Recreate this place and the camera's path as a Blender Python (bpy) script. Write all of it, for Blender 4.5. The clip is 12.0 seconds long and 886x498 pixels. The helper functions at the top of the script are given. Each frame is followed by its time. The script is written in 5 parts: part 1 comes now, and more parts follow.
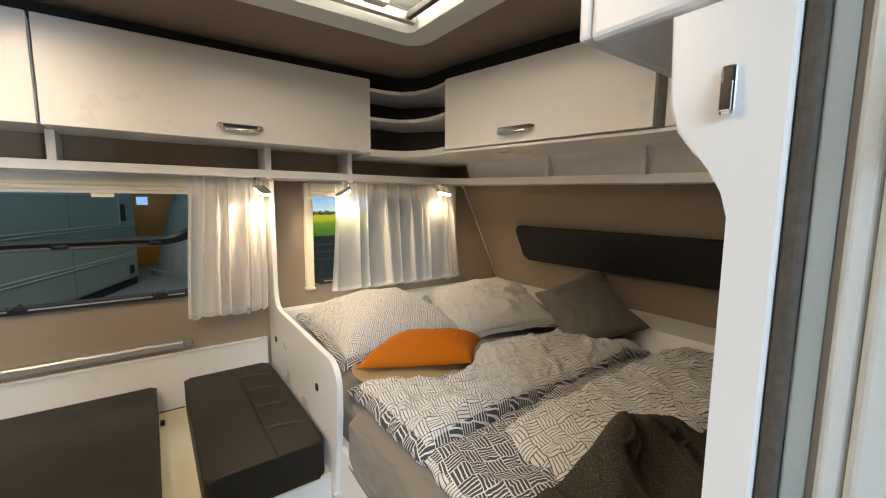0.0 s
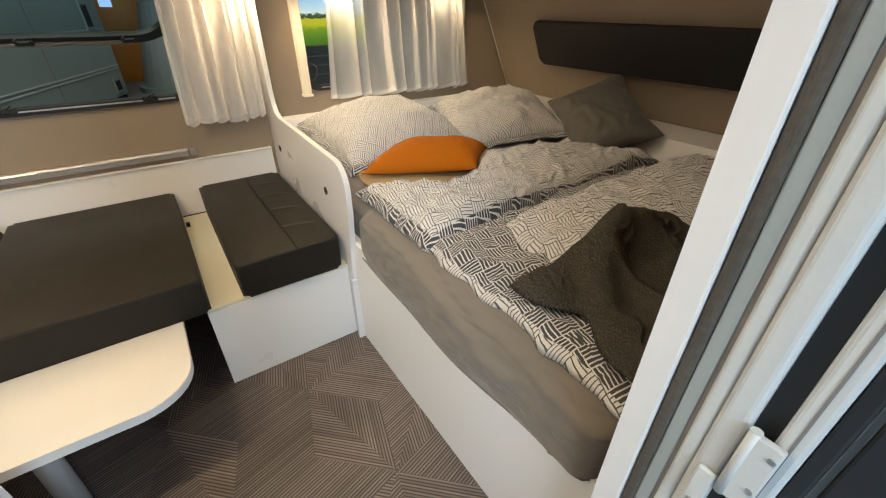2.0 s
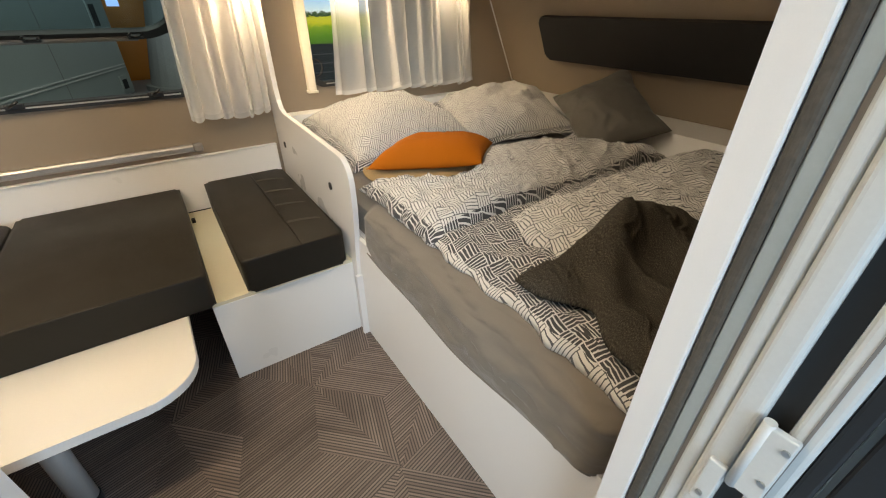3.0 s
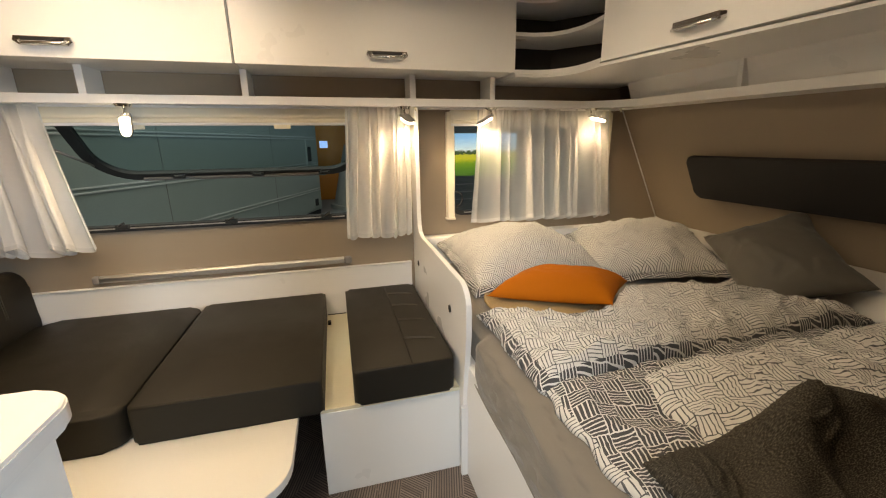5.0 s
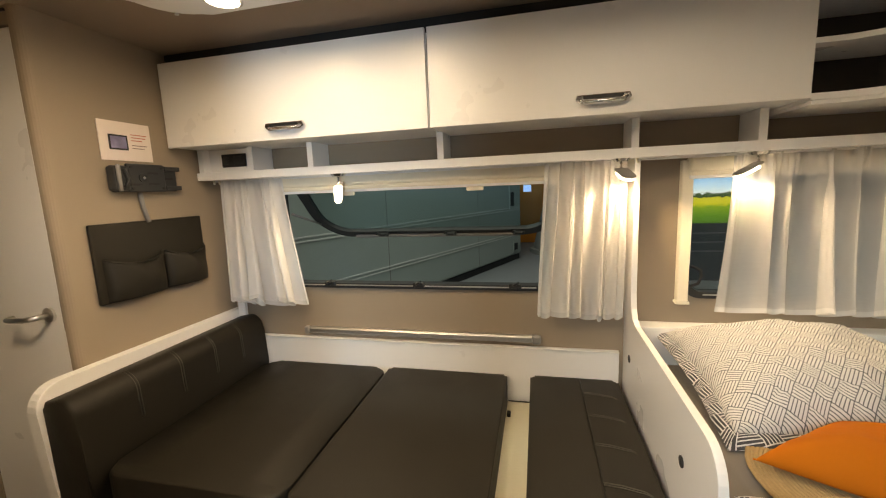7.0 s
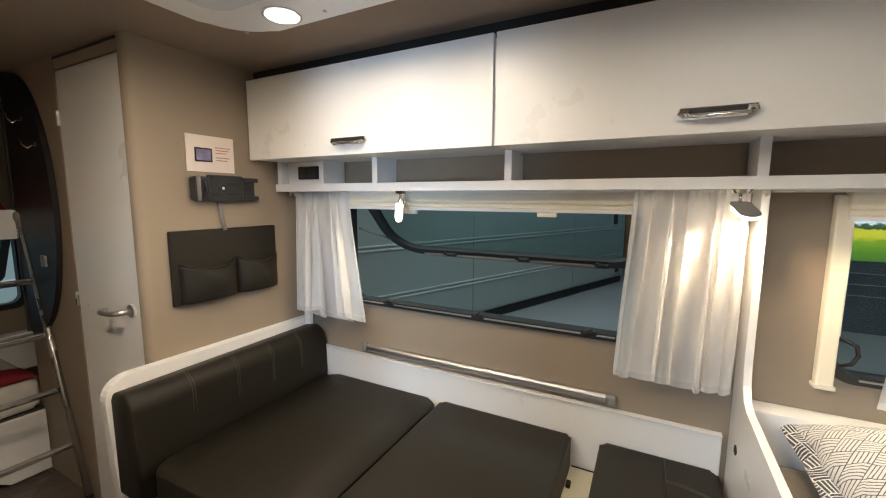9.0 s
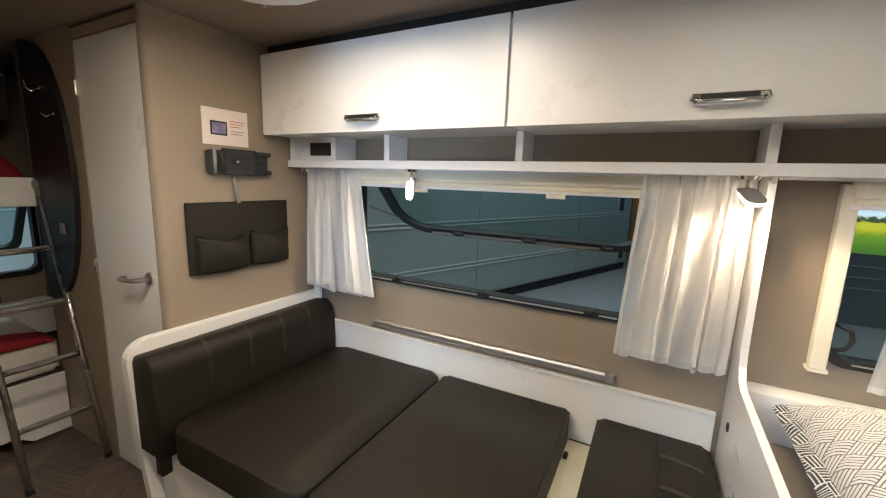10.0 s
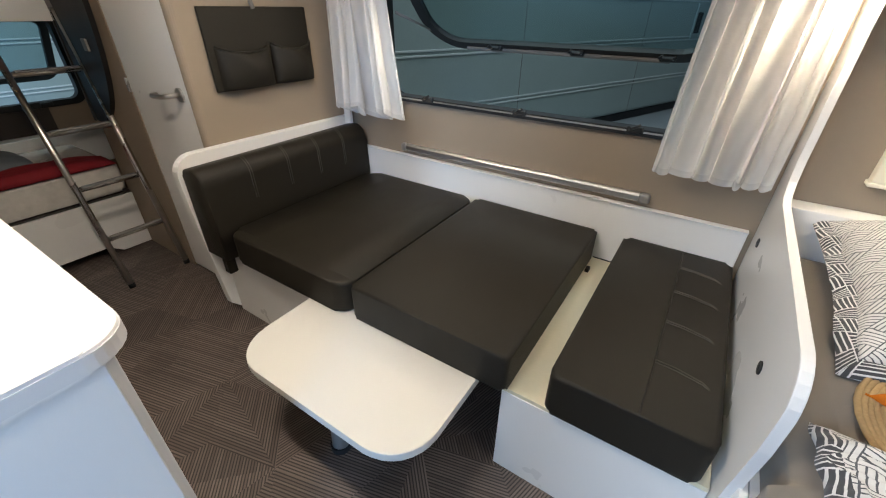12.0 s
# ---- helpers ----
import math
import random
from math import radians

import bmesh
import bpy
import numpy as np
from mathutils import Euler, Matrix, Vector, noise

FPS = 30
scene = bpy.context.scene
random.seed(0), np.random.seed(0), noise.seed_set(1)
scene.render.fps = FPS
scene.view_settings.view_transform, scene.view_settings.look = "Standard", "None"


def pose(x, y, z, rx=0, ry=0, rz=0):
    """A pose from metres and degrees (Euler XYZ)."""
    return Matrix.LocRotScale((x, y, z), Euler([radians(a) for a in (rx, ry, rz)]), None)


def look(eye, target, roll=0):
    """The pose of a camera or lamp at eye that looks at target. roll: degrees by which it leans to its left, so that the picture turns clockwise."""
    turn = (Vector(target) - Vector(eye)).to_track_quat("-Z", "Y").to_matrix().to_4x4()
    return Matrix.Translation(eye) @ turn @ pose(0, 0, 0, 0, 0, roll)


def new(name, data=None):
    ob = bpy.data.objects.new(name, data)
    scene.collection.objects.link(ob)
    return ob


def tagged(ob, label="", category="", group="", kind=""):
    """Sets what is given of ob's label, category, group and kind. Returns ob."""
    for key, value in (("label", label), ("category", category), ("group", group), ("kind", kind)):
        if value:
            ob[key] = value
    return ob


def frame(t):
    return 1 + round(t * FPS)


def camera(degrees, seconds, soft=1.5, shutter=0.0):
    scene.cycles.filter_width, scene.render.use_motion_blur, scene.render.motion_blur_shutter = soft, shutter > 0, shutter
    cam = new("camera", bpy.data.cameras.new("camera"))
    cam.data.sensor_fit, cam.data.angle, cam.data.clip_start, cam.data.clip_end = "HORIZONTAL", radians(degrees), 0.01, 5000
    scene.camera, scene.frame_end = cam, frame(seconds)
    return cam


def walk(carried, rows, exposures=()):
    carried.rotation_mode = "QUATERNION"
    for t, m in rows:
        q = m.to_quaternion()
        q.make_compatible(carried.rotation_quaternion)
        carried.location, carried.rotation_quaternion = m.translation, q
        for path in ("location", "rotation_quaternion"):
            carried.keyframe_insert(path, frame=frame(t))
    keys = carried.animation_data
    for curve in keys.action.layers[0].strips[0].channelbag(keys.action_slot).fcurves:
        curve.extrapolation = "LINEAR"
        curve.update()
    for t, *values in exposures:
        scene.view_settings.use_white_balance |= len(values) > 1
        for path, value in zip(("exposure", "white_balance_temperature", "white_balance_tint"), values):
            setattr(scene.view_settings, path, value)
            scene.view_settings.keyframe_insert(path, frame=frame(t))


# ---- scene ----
cam = camera(95.9, 12.0, soft=1.15)
PATH = [
    (0, (0.410, 0.517, 1.312), (1.580, 2.122, 1.074), 0.4),
    (0.5, (0.387, 0.515, 1.286), (1.557, 2.086, 0.884), -0.1),
    (1, (0.420, 0.516, 1.260), (1.528, 2.053, 0.620), 0.2),
    (1.5, (0.422, 0.512, 1.261), (1.467, 1.971, 0.379), 1.0),
    (2, (0.415, 0.509, 1.230), (1.399, 1.906, 0.190), 0.3),
    (2.5, (0.413, 0.509, 1.210), (1.376, 1.909, 0.156), 0.0),
    (4.5, (0.427, 0.524, 1.249), (1.365, 2.133, 0.521), -0.4),
    (5, (0.475, 0.545, 1.241), (0.971, 2.415, 0.732), -0.8),
    (5.5, (0.539, 0.58, 1.267), (0.564, 2.538, 0.862), -1.7),
    (6, (0.549, 0.602, 1.264), (0.282, 2.561, 0.961), -3.6),
    (6.5, (0.504, 0.745, 1.293), (0.146, 2.689, 0.987), -3.5),
    (8.5, (0.591, 1.15, 1.377), (-0.269, 2.94, 1.14), 0.5),
    (9, (0.597, 1.128, 1.382), (-0.316, 2.89, 1.134), 0.3),
    (9.5, (0.602, 1.107, 1.374), (-0.312, 2.862, 1.084), 1.3),
    (10, (0.595, 1.084, 1.371), (-0.325, 2.828, 1.035), 1.9),
    (10.5, (0.612, 1.084, 1.342), (-0.349, 2.762, 0.83), 1.7),
    (11, (0.617, 1.079, 1.311), (-0.329, 2.693, 0.607), 0.4),
    (11.5, (0.630, 1.085, 1.285), (-0.321, 2.603, 0.407), 0.1),
    (12, (0.633, 1.083, 1.258), (-0.3, 2.516, 0.222), 0.6),
]
EXPOSURES = [(0.0, 0.08, 7000, 10), (2.0, 0.12, 7350, 10), (4.3, 0.1, 7400, 10), (5.5, 0.03, 8400, 12), (6.7, 0.08, 8300, 11), (8.4, 0.22, 6500, 9), (10.0, 0.22, 6350, 9), (12.0, 0.15, 5900, 9)]
walk(cam, [(t, look(eye, target, roll)) for t, eye, target, roll in PATH], EXPOSURES)

# ---- light ----
world = bpy.data.worlds.new("hall")
scene.world = world
world.use_nodes = True
bg = world.node_tree.nodes["Background"]
bg.inputs[0].default_value = (0.62, 0.74, 0.80, 1)
bg.inputs[1].default_value = 0.10


def lamp(name, kind, m, power, colour, size=0.1, size_y=None, cone=None, blend=0.4):
    data = bpy.data.lights.new(name, kind)
    data.energy, data.color = power, colour
    if kind == "AREA":
        data.shape, data.size, data.size_y = "RECTANGLE", size, size_y or size
    else:
        data.shadow_soft_size = size
    if kind == "SPOT":
        data.spot_size, data.spot_blend = radians(cone), blend
    ob = new(name, data)
    ob.matrix_world = m
    return ob


WARM, COOL, LED = (1.0, 0.78, 0.52), (0.34, 0.61, 1.0), (1.0, 0.83, 0.63)
# hall lights round the caravan, all high above the stand but the second
lamp("hall_light", "AREA", look((2.5, -2.6, 2.7), (0.2, 1.0, 0.5)), 250, COOL, 1.6, 1.0)
# unseen low lamp, added for the cool patch on bench front and trim board
lamp("hall_light", "AREA", look((1.40, -2.4, 0.95), (0.4, 1.5, 0.4)), 85, (0.52, 0.73, 1.0), 0.45, 0.45)
lamp("hall_light", "AREA", look((-1.2, -3.0, 3.0), (0.7, 1.0, 0.6)), 215, (0.60, 0.78, 1.0), 2.2, 1.2)
lamp("hall_light", "AREA", look((-0.6, 4.6, 5.5), (-0.8, 5.4, 0.0)), 190, (0.84, 0.97, 0.94), 6, 1.5)
lamp("hall_light", "AREA", look((-4.4, 1.6, 4.6), (-6.4, 1.5, 0.4)), 85, (0.84, 0.97, 0.94), 3, 1.0)
# ceiling light unit and reading spots
for lx in (-0.38, 0.06):
    # the pair at 1.30 is unseen and assumed, stronger to brighten the door end
    for ly, power in ((2.00, 3.2 if lx < 0 else 2.2), (1.30, 10.6 if lx < 0 else 5.2)):
        lamp("ceiling_led", "AREA", look((lx, ly, 1.890), (lx, ly - 0.05, 0)), power, LED, 0.11)
# warm fill lamp added below the closed roof hatch blind to brighten the bed
lamp("hatch_fill", "AREA", look((0.93, 1.58, 1.985), (0.93, 1.58, 0)), 6.4, (1.0, 0.88, 0.72), 0.52, 0.46)

# ---- materials ----


def nodes_of(name):
    m = bpy.data.materials.new(name)
    m.use_nodes = True
    return m, m.node_tree.nodes, m.node_tree.links, m.node_tree.nodes["Principled BSDF"]


def surface(name, colour, rough=0.5, metal=0.0, grain=200.0, vary=0.06, bump=0.0, stain=3.0, coat=0.0, sheen=0.0, stretch=(1, 1, 1), gloss=0.5):
    """A painted, woven or metal surface: large soft variation, fine grain, fine relief."""
    m, n, l, p = nodes_of(name)
    tc = n.new("ShaderNodeTexCoord")
    mp = n.new("ShaderNodeMapping")
    mp.inputs["Scale"].default_value = stretch
    l.new(tc.outputs["Object"], mp.inputs[0])
    big, fine = n.new("ShaderNodeTexNoise"), n.new("ShaderNodeTexNoise")
    big.inputs["Scale"].default_value, fine.inputs["Scale"].default_value = stain, grain
    big.inputs["Detail"].default_value = fine.inputs["Detail"].default_value = 4
    l.new(tc.outputs["Object"], big.inputs["Vector"])
    l.new(mp.outputs[0], fine.inputs["Vector"])
    add = n.new("ShaderNodeMath")
    l.new(big.outputs[0], add.inputs[0]), l.new(fine.outputs[0], add.inputs[1])
    rng = n.new("ShaderNodeMapRange")
    rng.inputs[1].default_value, rng.inputs[2].default_value = 0.6, 1.4
    rng.inputs[3].default_value, rng.inputs[4].default_value = 1 - vary, 1 + vary
    l.new(add.outputs[0], rng.inputs[0])
    mul = n.new("ShaderNodeVectorMath")
    mul.operation = "SCALE"
    mul.inputs[0].default_value = colour
    l.new(rng.outputs[0], mul.inputs["Scale"])
    l.new(mul.outputs[0], p.inputs["Base Color"])
    rr = n.new("ShaderNodeMapRange")
    rr.inputs[1].default_value, rr.inputs[2].default_value = 0.3, 0.7
    rr.inputs[3].default_value, rr.inputs[4].default_value = max(rough - 0.06, 0.02), min(rough + 0.06, 1)
    l.new(big.outputs[0], rr.inputs[0])
    l.new(rr.outputs[0], p.inputs["Roughness"])
    p.inputs["Metallic"].default_value = metal
    p.inputs["Specular IOR Level"].default_value = gloss
    p.inputs["Coat Weight"].default_value = coat
    p.inputs["Sheen Weight"].default_value = sheen
    if bump:
        b = n.new("ShaderNodeBump")
        b.inputs["Strength"].default_value, b.inputs["Distance"].default_value = bump, 0.002
        l.new(fine.outputs[0], b.inputs["Height"])
        l.new(b.outputs[0], p.inputs["Normal"])
    return m


def glowing(name, colour, strength):
    m, n, l, p = nodes_of(name)
    p.inputs["Base Color"].default_value = (*colour, 1)
    p.inputs["Emission Color"].default_value = (*colour, 1)
    p.inputs["Emission Strength"].default_value = strength
    return m


def pane_glass(name, tint, rough=0.02):
    m, n, l, p = nodes_of(name)
    n.remove(p)
    gl, tr, mix, lw = n.new("ShaderNodeBsdfGlossy"), n.new("ShaderNodeBsdfTransparent"), n.new("ShaderNodeMixShader"), n.new("ShaderNodeLayerWeight")
    gl.inputs["Roughness"].default_value = rough
    tr.inputs[0].default_value = (*tint, 1)
    pw, sc = n.new("ShaderNodeMath"), n.new("ShaderNodeMath")
    pw.operation, sc.operation = "POWER", "MULTIPLY_ADD"
    pw.inputs[1].default_value, sc.inputs[1].default_value, sc.inputs[2].default_value = 5.0, 0.5, 0.02
    l.new(lw.outputs["Facing"], pw.inputs[0]), l.new(pw.outputs[0], sc.inputs[0]), l.new(sc.outputs[0], mix.inputs[0])
    l.new(tr.outputs[0], mix.inputs[1]), l.new(gl.outputs[0], mix.inputs[2])
    l.new(mix.outputs[0], n["Material Output"].inputs[0])
    return m


def sheer_cloth(name, thin=0.58, thick=0.74):
    """Thin white voile: light comes through, fine cross threads, thicker bands."""
    m, n, l, p = nodes_of(name)
    n.remove(p)
    uv = n.new("ShaderNodeUVMap")
    wave = n.new("ShaderNodeTexWave")
    wave.bands_direction = "Y"
    wave.inputs["Scale"].default_value, wave.inputs["Distortion"].default_value = 150.0, 3.0
    wave.inputs["Detail Scale"].default_value = 2.0
    l.new(uv.outputs[0], wave.inputs[0])
    rng = n.new("ShaderNodeMapRange")
    rng.inputs[3].default_value, rng.inputs[4].default_value = thin, thick
    l.new(wave.outputs[1], rng.inputs[0])
    d, t, s, clear, mix = (n.new("ShaderNodeBsdfDiffuse"), n.new("ShaderNodeBsdfTranslucent"), n.new("ShaderNodeMixShader"),
                           n.new("ShaderNodeBsdfTransparent"), n.new("ShaderNodeMixShader"))
    d.inputs[0].default_value = t.inputs[0].default_value = (0.93, 0.92, 0.90, 1)
    s.inputs[0].default_value = 0.40
    l.new(d.outputs[0], s.inputs[1]), l.new(t.outputs[0], s.inputs[2])
    l.new(rng.outputs[0], mix.inputs[0]), l.new(clear.outputs[0], mix.inputs[1]), l.new(s.outputs[0], mix.inputs[2])
    l.new(mix.outputs[0], n["Material Output"].inputs[0])
    return m


def basket_cloth(name, ground, line, cell=0.062, lines=4, share=0.24, turn=40):
    """Printed cotton: a basket weave of short parallel strokes."""
    m, n, l, p = nodes_of(name)

    def math_(op, a, b=None):
        q = n.new("ShaderNodeMath")
        q.operation = op
        for i, v in enumerate((a, b)):
            if v is None:
                continue
            if isinstance(v, (int, float)):
                q.inputs[i].default_value = v
            else:
                l.new(v, q.inputs[i])
        return q.outputs[0]

    uv, mp, sep = n.new("ShaderNodeUVMap"), n.new("ShaderNodeMapping"), n.new("ShaderNodeSeparateXYZ")
    mp.inputs["Rotation"].default_value = (0, 0, radians(turn))
    mp.inputs["Scale"].default_value = (1 / cell, 1 / cell, 1)
    # the cloth is pulled askew by its creases
    pull, off, lay = n.new("ShaderNodeTexNoise"), n.new("ShaderNodeVectorMath"), n.new("ShaderNodeVectorMath")
    pull.inputs["Scale"].default_value, pull.inputs["Detail"].default_value = 7, 2
    off.operation, lay.operation = "SUBTRACT", "MULTIPLY_ADD"
    off.inputs[1].default_value = (0.5, 0.5, 0.5)
    lay.inputs[1].default_value = (0.012, 0.012, 0)
    l.new(uv.outputs[0], pull.inputs[0]), l.new(pull.outputs["Color"], off.inputs[0])
    l.new(off.outputs[0], lay.inputs[0]), l.new(uv.outputs[0], lay.inputs[2])
    l.new(lay.outputs[0], mp.inputs[0]), l.new(mp.outputs[0], sep.inputs[0])
    u, v = sep.outputs[0], sep.outputs[1]
    parity = math_("MODULO", math_("ABSOLUTE", math_("ADD", math_("FLOOR", u), math_("FLOOR", v))), 2)
    su = math_("LESS_THAN", math_("FRACT", math_("MULTIPLY", u, lines)), share)
    sv = math_("LESS_THAN", math_("FRACT", math_("MULTIPLY", v, lines)), share)
    eu = math_("LESS_THAN", math_("FRACT", u), 0.05)
    ev = math_("LESS_THAN", math_("FRACT", v), 0.05)
    first = math_("MULTIPLY", math_("MAXIMUM", su, ev), parity)
    second = math_("MULTIPLY", math_("MAXIMUM", sv, eu), math_("SUBTRACT", 1, parity))
    f = math_("ADD", first, second)
    mix = n.new("ShaderNodeMix")
    mix.data_type = "RGBA"
    mix.inputs[6].default_value, mix.inputs[7].default_value = (*ground, 1), (*line, 1)
    l.new(f, mix.inputs[0])
    fine = n.new("ShaderNodeTexNoise")
    fine.inputs["Scale"].default_value = 60
    l.new(uv.outputs[0], fine.inputs[0])
    big = n.new("ShaderNodeTexNoise")
    big.inputs["Scale"].default_value, big.inputs["Detail"].default_value = 9, 3
    l.new(uv.outputs[0], big.inputs[0])
    l.new(mix.outputs[2], p.inputs["Base Color"])
    b = n.new("ShaderNodeBump")
    b.inputs["Strength"].default_value, b.inputs["Distance"].default_value = 0.6, 0.020
    l.new(math_("ADD", math_("MULTIPLY", fine.outputs[0], 0.12), big.outputs[0]), b.inputs["Height"])
    l.new(b.outputs[0], p.inputs["Normal"])
    p.inputs["Roughness"].default_value = 0.85
    p.inputs["Sheen Weight"].default_value = 0.15
    return m


def tweed(name, dark, light):
    """Coarse flecked wool: light threads among dark ones, with deep relief."""
    m, n, l, p = nodes_of(name)
    uv, mp = n.new("ShaderNodeUVMap"), n.new("ShaderNodeMapping")
    mp.inputs["Scale"].default_value = (0.45, 1.6, 1)
    l.new(uv.outputs[0], mp.inputs[0])
    fine, big = n.new("ShaderNodeTexNoise"), n.new("ShaderNodeTexNoise")
    fine.inputs["Scale"].default_value, fine.inputs["Detail"].default_value = 520, 4
    big.inputs["Scale"].default_value = 14
    l.new(mp.outputs[0], fine.inputs[0]), l.new(uv.outputs[0], big.inputs[0])
    r = n.new("ShaderNodeMapRange")
    r.inputs[1].default_value, r.inputs[2].default_value = 0.46, 0.68
    l.new(fine.outputs[0], r.inputs[0])
    mix = n.new("ShaderNodeMix")
    mix.data_type = "RGBA"
    mix.inputs[6].default_value, mix.inputs[7].default_value = (*dark, 1), (*light, 1)
    l.new(r.outputs[0], mix.inputs[0]), l.new(mix.outputs[2], p.inputs["Base Color"])
    b = n.new("ShaderNodeBump")
    b.inputs["Strength"].default_value, b.inputs["Distance"].default_value = 0.8, 0.003
    l.new(fine.outputs[0], b.inputs["Height"])
    b2 = n.new("ShaderNodeBump")
    b2.inputs["Strength"].default_value, b2.inputs["Distance"].default_value = 0.5, 0.02
    l.new(big.outputs[0], b2.inputs["Height"]), l.new(b.outputs[0], b2.inputs["Normal"]), l.new(b2.outputs[0], p.inputs["Normal"])
    p.inputs["Roughness"].default_value = 0.95
    p.inputs["Specular IOR Level"].default_value = 0.15
    return m


def striped_vinyl(name):
    """Floor vinyl: fine parallel ribs, their direction set patch by patch through the UVs."""
    m, n, l, p = nodes_of(name)
    uv, sep = n.new("ShaderNodeUVMap"), n.new("ShaderNodeSeparateXYZ")
    l.new(uv.outputs[0], sep.inputs[0])
    nz = n.new("ShaderNodeTexNoise")
    nz.inputs["Scale"].default_value, nz.inputs["Detail"].default_value = 6.0, 5
    tc = n.new("ShaderNodeTexCoord")
    l.new(tc.outputs["Object"], nz.inputs[0])
    k = n.new("ShaderNodeMath")
    k.operation = "MULTIPLY"
    k.inputs[1].default_value = 2 * math.pi / 0.0095
    l.new(sep.outputs[0], k.inputs[0])
    s = n.new("ShaderNodeMath")
    s.operation = "SINE"
    l.new(k.outputs[0], s.inputs[0])
    # each rib has a tone of its own
    st = n.new("ShaderNodeMath")
    st.operation = "SNAP"
    st.inputs[1].default_value = 0.0095
    l.new(sep.outputs[0], st.inputs[0])
    wn = n.new("ShaderNodeTexWhiteNoise")
    wn.noise_dimensions = "1D"
    l.new(st.outputs[0], wn.inputs["W"])
    ramp = n.new("ShaderNodeMapRange")
    ramp.inputs[1].default_value, ramp.inputs[2].default_value = -0.9, 0.3
    l.new(s.outputs[0], ramp.inputs[0])
    c1, c2, c3 = n.new("ShaderNodeMix"), n.new("ShaderNodeMix"), n.new("ShaderNodeMix")
    for c in (c1, c2, c3):
        c.data_type = "RGBA"
    c1.inputs[6].default_value, c1.inputs[7].default_value = (0.145, 0.110, 0.092, 1), (0.235, 0.190, 0.165, 1)
    l.new(wn.outputs[0], c1.inputs[0])
    c2.inputs[6].default_value = (0.036, 0.028, 0.025, 1)
    l.new(c1.outputs[2], c2.inputs[7]), l.new(ramp.outputs[0], c2.inputs[0])
    c3.blend_type = "MULTIPLY"
    c3.inputs[0].default_value = 0.5
    l.new(c2.outputs[2], c3.inputs[6]), l.new(nz.outputs[0], c3.inputs[7])
    # each patch has a tone of its own
    geo, tone, shade = n.new("ShaderNodeNewGeometry"), n.new("ShaderNodeMapRange"), n.new("ShaderNodeVectorMath")
    tone.inputs[3].default_value, tone.inputs[4].default_value = 0.86, 1.36
    shade.operation = "SCALE"
    l.new(geo.outputs["Random Per Island"], tone.inputs[0])
    l.new(c3.outputs[2], shade.inputs[0]), l.new(tone.outputs[0], shade.inputs["Scale"])
    l.new(shade.outputs[0], p.inputs["Base Color"])
    b = n.new("ShaderNodeBump")
    b.inputs["Strength"].default_value, b.inputs["Distance"].default_value = 0.3, 0.001
    l.new(ramp.outputs[0], b.inputs["Height"]), l.new(b.outputs[0], p.inputs["Normal"])
    p.inputs["Roughness"].default_value = 0.5
    return m


def field_print(name):
    """A glowing photo print: sky, far trees, a yellow field."""
    m, n, l, p = nodes_of(name)
    uv, sep = n.new("ShaderNodeUVMap"), n.new("ShaderNodeSeparateXYZ")
    l.new(uv.outputs[0], sep.inputs[0])
    nz = n.new("ShaderNodeTexNoise")
    nz.inputs["Scale"].default_value, nz.inputs["Detail"].default_value = 14, 6
    l.new(uv.outputs[0], nz.inputs[0])
    a = n.new("ShaderNodeMath")
    a.operation = "MULTIPLY_ADD"
    a.inputs[1].default_value = 0.16
    l.new(nz.outputs[0], a.inputs[0]), l.new(sep.outputs[1], a.inputs[2])
    r = n.new("ShaderNodeValToRGB")
    e = r.color_ramp.elements
    e[0].position, e[0].color = 0.0, (0.06, 0.14, 0.02, 1)
    e[1].position, e[1].color = 1.0, (0.28, 0.56, 0.92, 1)
    for q, c in ((0.22, (0.10, 0.24, 0.02, 1)), (0.40, (0.22, 0.36, 0.02, 1)), (0.47, (0.62, 0.56, 0.03, 1)), (0.58, (0.62, 0.58, 0.05, 1)), (0.60, (0.03, 0.06, 0.02, 1)),
                 (0.66, (0.08, 0.12, 0.05, 1)), (0.69, (0.80, 0.90, 0.96, 1)), (0.85, (0.50, 0.74, 0.98, 1))):
        x = e.new(q)
        x.color = c
    l.new(a.outputs[0], r.inputs[0])
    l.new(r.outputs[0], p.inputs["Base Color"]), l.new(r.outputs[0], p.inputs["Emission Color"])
    # the print's own glow stands in for lamps shining on it
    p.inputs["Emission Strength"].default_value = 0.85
    return m


WHITE = surface("white_laminate", (0.80, 0.79, 0.77), 0.32, grain=500, vary=0.015, bump=0.05)
TABLE_TOP = surface("cream_white_table_laminate", (0.65, 0.635, 0.595), 0.45, grain=400, vary=0.02, bump=0.04)
WHITE_EDGE = surface("white_edge_band", (0.74, 0.73, 0.72), 0.4, grain=500, vary=0.02)
CREAM = surface("cream_plastic", (0.78, 0.72, 0.58), 0.4, vary=0.02)
LID = surface("cream_plywood_lid", (0.72, 0.66, 0.48), 0.45, vary=0.05, bump=0.1, stretch=(1, 8, 1), grain=60)
TAUPE = surface("taupe_wall_panel", (0.288, 0.229, 0.168), 0.62, grain=420, vary=0.05, bump=0.22)
ROOF = surface("taupe_ceiling_fabric", (0.24, 0.185, 0.138), 0.9, grain=700, vary=0.06, bump=0.35)
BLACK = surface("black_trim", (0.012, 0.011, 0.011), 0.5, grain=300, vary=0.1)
DARK_BACK = surface("dark_brown_back_panel", (0.035, 0.028, 0.024), 0.6, vary=0.08)
RUBBER = surface("black_rubber", (0.016, 0.017, 0.018), 0.45, vary=0.1)
